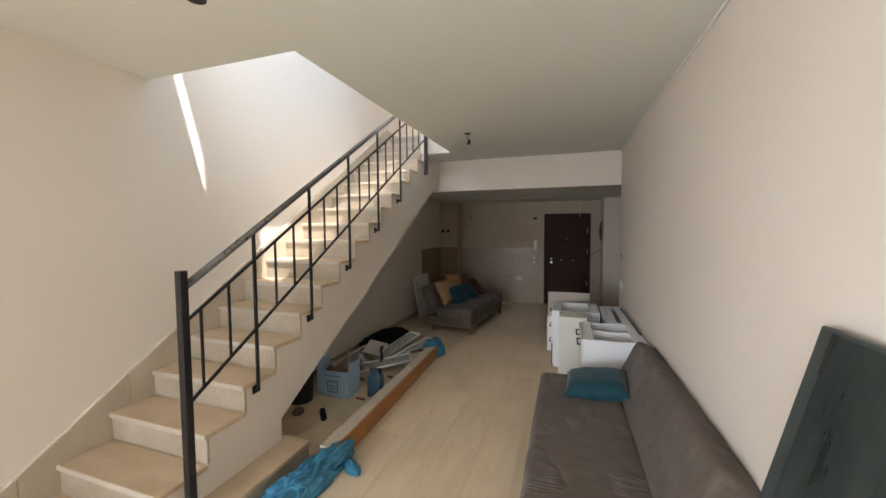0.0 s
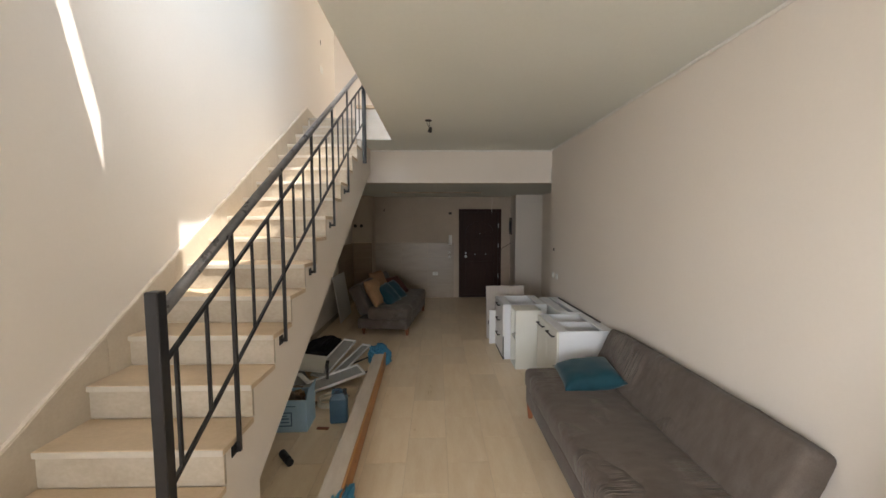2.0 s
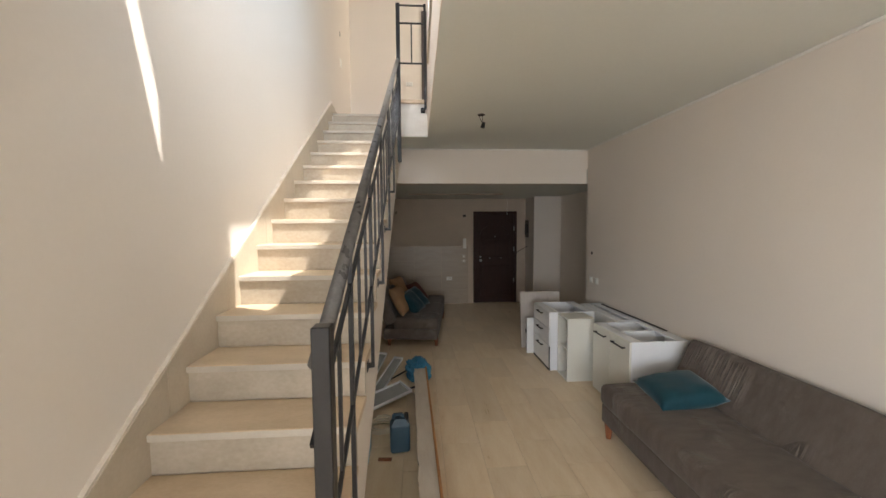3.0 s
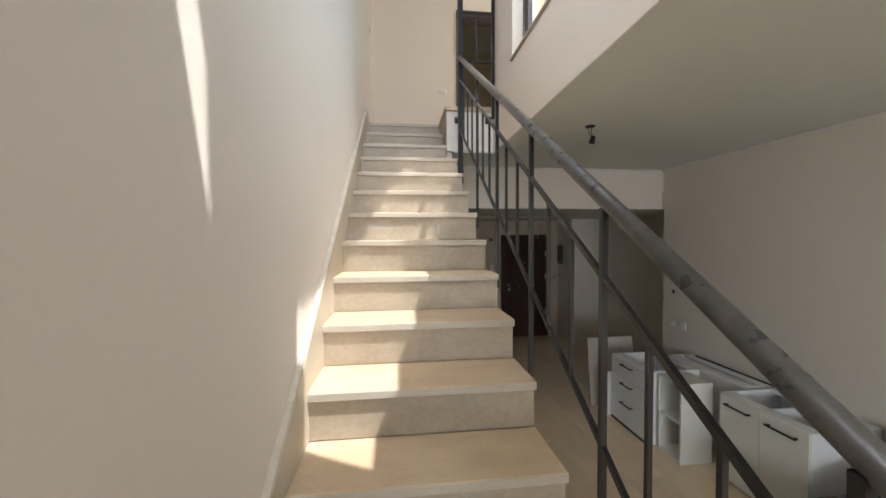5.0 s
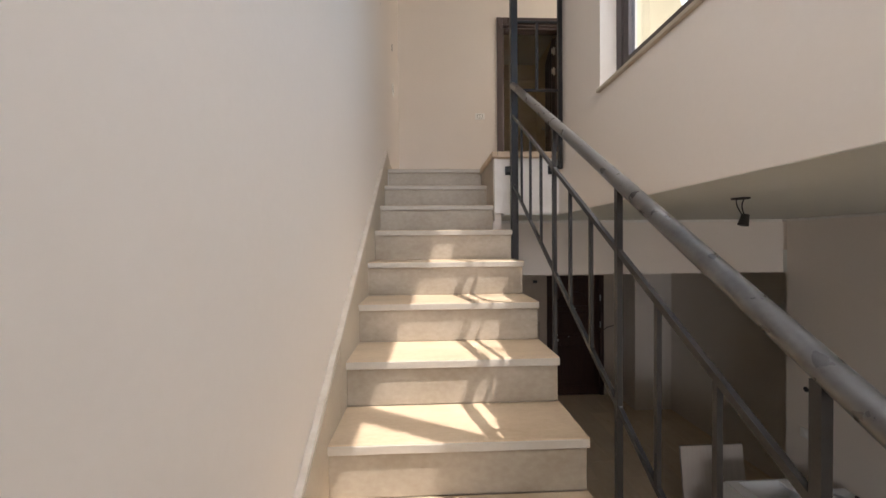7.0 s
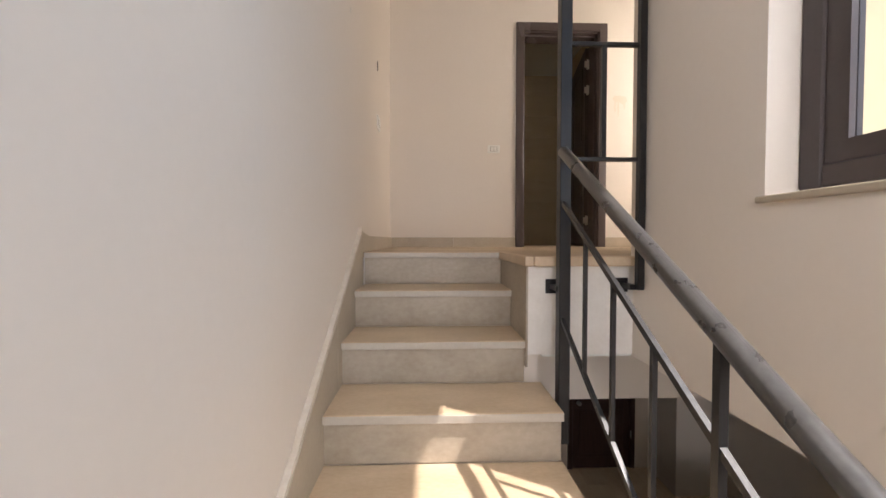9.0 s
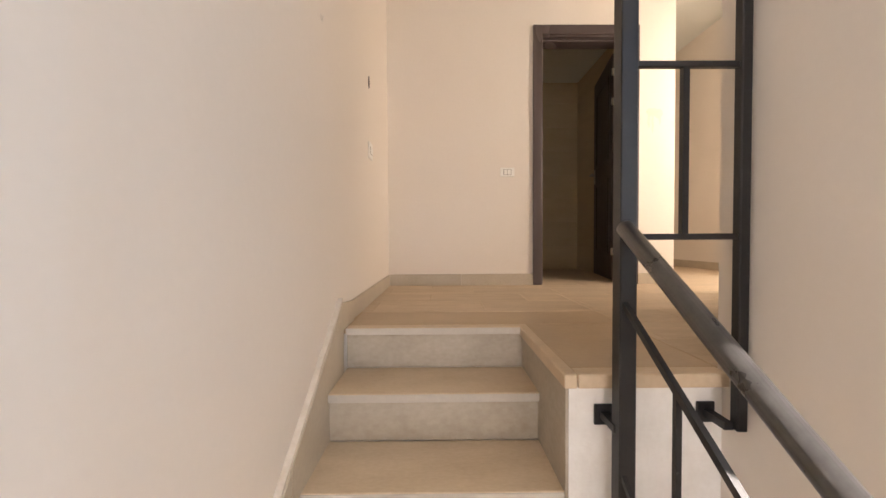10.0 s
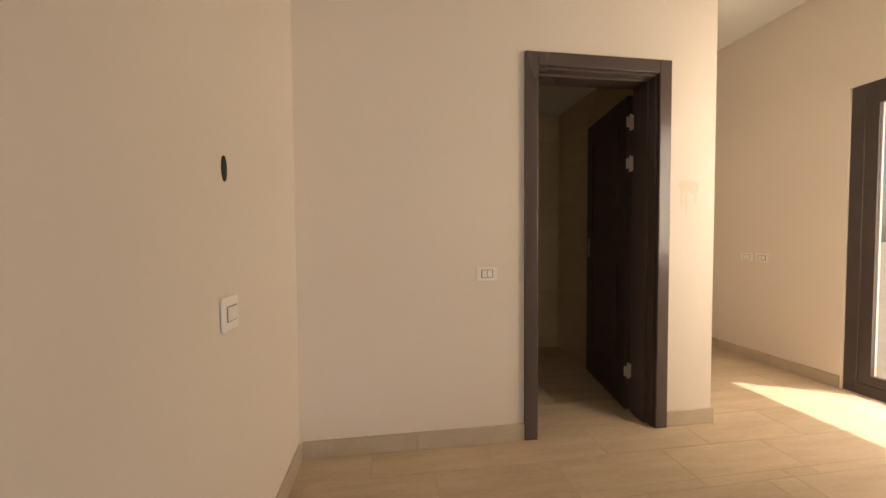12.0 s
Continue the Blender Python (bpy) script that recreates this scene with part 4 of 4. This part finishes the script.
rims = [[bm.verts.new((x, y, z)) for x, y in side] for z in (0.122, 0.142) for side in edge]
for i in range(n):
    for p, q in ((0, 1), (3, 2), (1, 3), (2, 0)):
        bm.faces.new((rims[p][i], rims[p][i + 1], rims[q][i + 1], rims[q][i]))
for i in (0, n):
    bm.faces.new((rims[0][i], rims[1][i], rims[3][i], rims[2][i]))
bmesh.ops.recalc_face_normals(bm, faces=bm.faces)
part("top_board", bm, LIMEWOOD, beam, "pale limy board with a chipped edge")
part("inner_plank", solid(0.022, 0.03, 0.0, 0.044, 2.33, 0.121, 0.003), LIMEWOOD, beam)
for y, z in ((0.45, 0.07), (1.0, 0.11), (1.7, 0.05), (2.1, 0.10)):
    part("knot", rod(bmesh.new(), (0.145, y, z), (0.1475, y, z), 0.011, 10), LEG, beam)


def rag(name, at, size, material, label, seed, rz=0, fold=0.35, category="cloth", run=(1.0, 1.0, 1.0), taper=0.0):
    """A crumpled heap of cloth: long soft folds with creased ridges; run: how the folds stretch."""
    bm = bmesh.new()
    bmesh.ops.create_icosphere(bm, subdivisions=6, radius=1)
    o = Vector((seed * 3.1, seed * 1.7, seed))
    q = Vector(run)
    for v in bm.verts:
        d = v.co.normalized()
        e = Vector((d.x * q.x, d.y * q.y, d.z * q.z))
        w = Vector((noise.noise(e * 1.5 + o), noise.noise(e * 1.5 + o * 2), noise.noise(e * 1.5 + o * 3))) * 0.5
        big = noise.noise(e * 1.3 + o)
        crease = 0.5 - abs(noise.noise((e + w) * 2.4 + o)) * 1.6
        small = 0.5 - abs(noise.noise((e + w) * 5.0 + o * 2)) * 1.6
        fine = 0.5 - abs(noise.noise((e + w * 1.5) * 9.0 + o)) * 1.8
        r = 0.85 + fold * (0.40 * big + 0.46 * crease + 0.22 * small + 0.035 * fine)
        p = d * r
        p.x *= 1 - taper * p.y
        p.z *= 1 - taper * 0.4 * p.y
        p.z = max(p.z, -0.25)
        v.co = Vector((p.x * size[0], p.y * size[1], (p.z + 0.25) * size[2]))
    low = min(v.co.z for v in bm.verts)
    for v in bm.verts:
        v.co.z -= low
    ob = single(name, bm, material, label, category, smooth=True)
    ob.matrix_basis = pose(*at, 0, 0, rz)
    return ob


rag("blue_cloth", (1.225, 4.41, 0.0), (0.115, 0.42, 0.165), BLUECLOTH, "crumpled blue cloth at the end of the plank", 5.3, -6, 0.55, run=(0.9, 1.3, 0.9), taper=0.15)
rag("blue_cloth", (1.37, 4.66, 0.0), (0.12, 0.05, 0.05), BLUECLOTH, "corner of a blue cloth trailing on the tiles", 3.4, -28, 0.3)
rag("blue_cloth", (1.10, 7.12, 0.0), (0.15, 0.20, 0.17), BLUECLOTH, "crumpled blue cloth thrown over the plank end", 2.6, 15, 0.7, run=(1.6, 1.0, 1.6))
rag("black_cloth", (0.27, 7.25, 0.0), (0.18, 0.60, 0.18), BLACKCLOTH, "black cloth bundle lying under the stairs", 4.2, -14, 0.4)

carton = thing("cardboard_box", "open pale blue carton filled with odds and ends", "box", (0.56, 5.69, 0), 2)
for b in ((-0.18, -0.115, 0.0, 0.18, -0.111, 0.27), (-0.18, 0.111, 0.0, 0.18, 0.115, 0.27), (-0.18, -0.111, 0.0, -0.176, 0.111, 0.27), (0.176, -0.111, 0.0, 0.18, 0.111, 0.27), (-0.176, -0.111, 0.0, 0.176, 0.111, 0.004)):
    part("side", solid(*b), CARTON, carton)
for at, sz, r in (((0.18, 0, 0.27), (0.085, 0.22), (0, -80, 0)), ((0.0, 0.115, 0.27), (0.35, 0.10), (-70, 0, 0)), ((-0.18, 0, 0.27), (0.085, 0.22), (0, 75, 0))):
    f = part("flap", solid(-sz[0] / 2 if at[1] else (0 if at[0] > 0 else -sz[0]), 0 if at[1] else -sz[1] / 2, 0, sz[0] / 2 if at[1] else (sz[0] if at[0] > 0 else 0), sz[1] if at[1] else sz[1] / 2, 0.004), CARTON, carton)
    f.matrix_basis = pose(*at, *r)
bm = bmesh.new()
for a, b, c, d in ((-0.06, 0.06, 0.05, 0.06), (-0.06, 0.06, 0.16, 0.17), (-0.06, -0.05, 0.05, 0.17), (0.05, 0.06, 0.05, 0.17), (-0.035, 0.035, 0.08, 0.09), (-0.035, 0.035, 0.11, 0.12), (-0.02, 0.02, 0.135, 0.142), (-0.09, 0.09, 0.215, 0.222)):
    box(bm, a, -0.1165, c, b, -0.1152, d)
part("print", bm, INK, carton, "printed dark blue square and bars")
rag("rag", (0.55, 5.69, 0.13), (0.14, 0.09, 0.15), RUBBLE, "brown rags heaped in the carton", 5.5, 0, 0.7)
rag("rag", (0.63, 5.72, 0.22), (0.05, 0.05, 0.06), KRAFT, "tan scrap on top of the carton", 8.8, 30, 0.6)

jug = thing("jerrycan", "dark blue plastic jerrycan standing on the tiles", "jerrycan", (0.965, 5.74, 0), 8)
part("body", solid(-0.075, -0.055, 0, 0.075, 0.055, 0.225, 0.022, 4), JUG, jug, smooth=True)
bm = bmesh.new()
bmesh.ops.create_cone(bm, cap_ends=True, segments=4, radius1=0.095, radius2=0.055, depth=0.04, matrix=Matrix.Translation((0, 0, 0.238)) @ Matrix.Diagonal((1, 0.72, 1, 1)) @ pose(0, 0, 0, 0, 0, 45))
part("shoulder", bm, JUG, jug)
part("cap", rod(bmesh.new(), (0.05, 0, 0.24), (0.05, 0, 0.285), 0.018, 16), BLACK, jug)
bm = bmesh.new()
bar(bm, (-0.05, 0, 0.25), (-0.045, 0, 0.285), 0.022, 0.016); bar(bm, (-0.047, 0, 0.283), (0.02, 0, 0.283), 0.022, 0.016); bar(bm, (0.018, 0, 0.287), (0.022, 0, 0.25), 0.022, 0.016)
part("handle", bm, JUG, jug)

bottle = thing("black_bottle", "short black plastic bottle lying on the tiles", "bottle", (0.72, 5.21, 0.028), -48)
bm = rod(bmesh.new(), (-0.07, 0, 0), (0.04, 0, 0), 0.027, 18)
part("body", bm, BLACK, bottle)
bm = bmesh.new()
rod(bm, (0.04, 0, 0), (0.055, 0, 0), 0.018, 14); rod(bm, (0.055, 0, 0), (0.085, 0, 0), 0.026, 14)
part("cap", bm, BLACK, bottle)

bm = bmesh.new()
bmesh.ops.create_cone(bm, cap_ends=True, segments=24, radius1=0.11, radius2=0.13, depth=0.27, matrix=Matrix.Translation((0, 0, 0.135)))
bucket = single("bucket", bm, BLACK, "black plastic bucket under the stairs", "bucket")
bucket.matrix_basis = pose(0.30, 5.42, 0)
rag("rag", (0.46, 5.19, 0.0), (0.05, 0.06, 0.05), RUBBLE, "dusty brown rag beside the bucket", 7.7, 0, 0.5)
coil = []
for i in range(40):
    a = i * 0.7
    coil.append((0.80 + (0.10 + 0.012 * math.sin(i * 1.9)) * math.cos(a), 6.02 + (0.10 + 0.012 * math.cos(i * 1.3)) * math.sin(a), 0.008 + 0.0018 * i))
wire("cable_coil", coil, 0.006, ROPE, "coil of cream electric cable on the floor", "cable")


def tray(name, at, rot, w, l, material, label):
    """A sheet with upturned rims."""
    ob = thing(name, label, "panel", at)
    ob.matrix_basis = pose(*at, *rot)
    part("sheet", solid(-w / 2, -l / 2, 0, w / 2, l / 2, 0.006), material, ob)
    for b in ((-w / 2, -l / 2, 0, -w / 2 + 0.009, l / 2, 0.026), (w / 2 - 0.009, -l / 2, 0, w / 2, l / 2, 0.03), (-w / 2, -l / 2, 0, w / 2, -l / 2 + 0.015, 0.03), (-w / 2, l / 2 - 0.015, 0, w / 2, l / 2, 0.03)):
        part("rim", solid(*b), LACQUER, ob)
    return ob


tray("shutter_panel", (0.68, 6.42, 0.05), (8, 3, -58), 0.24, 0.72, GREYSHEET, "grey shutter panel with white rims lying askew")
tray("shutter_panel", (0.56, 7.10, 0.06), (6, 6, -8), 0.17, 0.95, GREYSHEET, "long grey panel with white rims lying on the floor")
tray("shutter_panel", (0.76, 7.12, 0.02), (3, 4, -12), 0.12, 0.90, GREYSHEET, "narrow grey panel lying under the stairs")
for at, rot, sz, m, l in (((0.42, 6.72, 0.13), (8, 12, 12), (0.26, 0.36, 0.012), CREAM, "cream board tilted on the heap"), ((0.30, 6.50, 0.07), (4, 8, 30), (0.22, 0.40, 0.012), GREYSHEET, "grey board in the heap"),
                          ((0.20, 6.25, 0.03), (5, 3, -20), (0.18, 0.45, 0.02), LIMEWOOD, "dusty wooden offcut in the heap"), ((0.36, 6.18, 0.06), (-6, 5, 55), (0.10, 0.42, 0.02), KRAFT, "brown wooden offcut in the heap"),
                          ((0.17, 6.05, 0.05), (3, 2, 10), (0.2, 0.3, 0.05), KRAFT, "flattened brown cardboard on the floor"), ((0.90, 6.20, 0.0), (0, 0, 70), (0.03, 0.09, 0.012), LEG, "small reddish wood chip"),
                          ((0.86, 5.62, 0.0), (0, 0, 85), (0.03, 0.10, 0.012), LEG, "small reddish wood chip"), ((0.88, 7.15, 0.0), (0, 0, -35), (0.015, 0.5, 0.015), BLACK, "thin dark stick on the floor")):
    o = single("loose_board", solid(-sz[0] / 2, -sz[1] / 2, 0, sz[0] / 2, sz[1] / 2, sz[2], 0.002), m, l, "board")
    o.matrix_basis = pose(*at, *rot)
for x, y, z, turn, tip, length, wide, m, l in ((0.30, 6.28, 0.10, 35, 6, 0.50, 0.05, LIMEWOOD, "dusty lath lying across the heap"), (0.42, 6.10, 0.05, 62, 4, 0.42, 0.045, KRAFT, "brown lath lying across the heap"),
                                              (0.22, 6.42, 0.12, -15, 9, 0.55, 0.03, LIMEWOOD, "thin dusty lath in the heap"), (0.50, 6.04, 0.02, 80, 2, 0.36, 0.06, RUBBLE, "dirty brown offcut beside the carton"),
                                              (0.14, 6.62, 0.06, 5, 5, 0.60, 0.07, KRAFT, "brown strip of wood by the wall"), (0.93, 6.72, 0.0, -55, 0, 0.34, 0.018, BLACK, "thin dark stick on the floor"),
                                              (0.44, 6.36, 0.11, 48, 10, 0.22, 0.05, LACQUER, "white offcut on the heap")):
    o = single("loose_lath", solid(-wide / 2, -length / 2, 0, wide / 2, length / 2, 0.016, 0.002), m, l, "lath")
    o.matrix_basis = pose(x, y, z, tip, 2, turn)
rag("rag", (0.36, 6.22, 0.0), (0.16, 0.13, 0.07), RUBBLE, "brown rag crumpled among the offcuts", 9.1, 20, 0.6)
rag("rag", (0.50, 5.72, 0.24), (0.06, 0.05, 0.05), LIMEWOOD, "pale scrap on top of the carton", 11.3, 20, 0.6)
clamp = thing("clamp_tool", "black spring clamp on the shutter panel", "tool", (0.66, 6.42, 0.085), 30)
bm = bmesh.new()
bar(bm, (0, -0.02, 0.0), (0, 0.02, 0.13), 0.02, 0.025); bar(bm, (0.02, 0.06, 0.0), (0.01, 0.02, 0.13), 0.02, 0.025)
part("jaw", bm, BLACK, clamp)
part("grip", rod(bmesh.new(), (0.0, 0.02, 0.11), (0.02, 0.04, 0.18), 0.018, 12), BLACK, clamp)
white = single("white_panel", solid(0, 0, 0, 0.018, 0.75, 0.80, 0.002), LACQUER, "white board leaning on the kitchen wall", "board")
white.matrix_basis = pose(0.16, 8.86, 0.0, 0, -9, 0)


# ---- floor tiles, each its own piece ----
def tile_field(parent, x0, x1, y0, y1, ox, oy, dx, dy, along, z, material, skip=lambda x, y: False):
    """Running-bond tiles with sunk joints; along: the way the long side runs."""
    g = 0.0014
    mesh = mesh_of("tile", solid(-dx / 2 + g, -dy / 2 + g, -0.006, dx / 2 - g, dy / 2 - g, 0, 0.0012), material)
    rows = range(math.floor(((y0 - oy) / dy) if along == "x" else ((x0 - ox) / dx)), math.ceil(((y1 - oy) / dy) if along == "x" else ((x1 - ox) / dx)))
    for r in rows:
        half = 0.5 * (r % 2)
        a, b, d, o = (x0, x1, dx, ox) if along == "x" else (y0, y1, dy, oy)
        for c in range(math.floor((a - o) / d) - 1, math.ceil((b - o) / d) + 1):
            x = ox + (c + half + 0.5) * dx if along == "x" else ox + (r + 0.5) * dx
            y = oy + (r + 0.5) * dy if along == "x" else oy + (c + half + 0.5) * dy
            if x + dx / 2 < x0 or x - dx / 2 > x1 or y + dy / 2 < y0 or y - dy / 2 > y1 or skip(x, y):
                continue
            lx, hx, ly, hy = max(x - dx / 2, x0), min(x + dx / 2, x1), max(y - dy / 2, y0), min(y + dy / 2, y1)
            if hx - lx < 0.02 or hy - ly < 0.02:
                continue
            if hx - lx > dx - 1e-4 and hy - ly > dy - 1e-4:
                t = new("tile", mesh); t.location = (x, y, z)
            else:
                t = new("tile", mesh_of("tile", solid(lx - x + g, ly - y + g, -0.006, hx - x - g, hy - y - g, 0, 0.0012), material)); t.location = (x, y, z)
            t.parent = parent


tile_field(floor, 0.0, 4.07, -1.5, 11.0, 2.185, 4.87, 0.297, 0.61, "y", 0.0, TILE_Y, lambda x, y: x > 3.6 and y < 8.0)
part("landing_slab", solid(0.024, 8.023, TOP - 0.006, 1.247, 8.31, TOP - 0.0005, 0.001), LANDING, floor_upper, "dusty brown stone slab")
part("landing_slab", solid(0.818, 7.462, TOP - 0.006, 1.244, 8.020, TOP - 0.0005, 0.001), LANDING, floor_upper, "dusty brown stone slab")
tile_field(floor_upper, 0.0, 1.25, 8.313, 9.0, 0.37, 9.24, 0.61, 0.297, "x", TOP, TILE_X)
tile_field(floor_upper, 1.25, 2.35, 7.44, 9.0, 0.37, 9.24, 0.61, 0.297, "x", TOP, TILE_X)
inner_tiles = tagged(new("wall_tiles", mesh_of("wall_tiles", solid(0.001, 11.052, TOP, 2.19, 11.058, TOP + 2.36), GROUT_X)), "olive-brown wall tiles in the room behind the inner door", "wall tiles", kind="structure")
part("side_backing", solid(2.192, 9.66, TOP, 2.198, 11.05, TOP + 2.36), GROUT_X, inner_tiles)
for row in range(8):
    z0, z1 = TOP + row * 0.30, min(TOP + row * 0.30 + 0.297, TOP + 2.36)
    for col in range(4):
        part("tile", solid(0.004 + col * 0.547, 11.043, z0, 0.548 + col * 0.547, 11.052, z1, 0.001), INNERTILE, inner_tiles)
    for col in range(2):
        part("tile", solid(2.183, 9.665 + col * 0.69, z0, 2.192, 10.352 + col * 0.69, z1, 0.001), INNERTILE, inner_tiles)
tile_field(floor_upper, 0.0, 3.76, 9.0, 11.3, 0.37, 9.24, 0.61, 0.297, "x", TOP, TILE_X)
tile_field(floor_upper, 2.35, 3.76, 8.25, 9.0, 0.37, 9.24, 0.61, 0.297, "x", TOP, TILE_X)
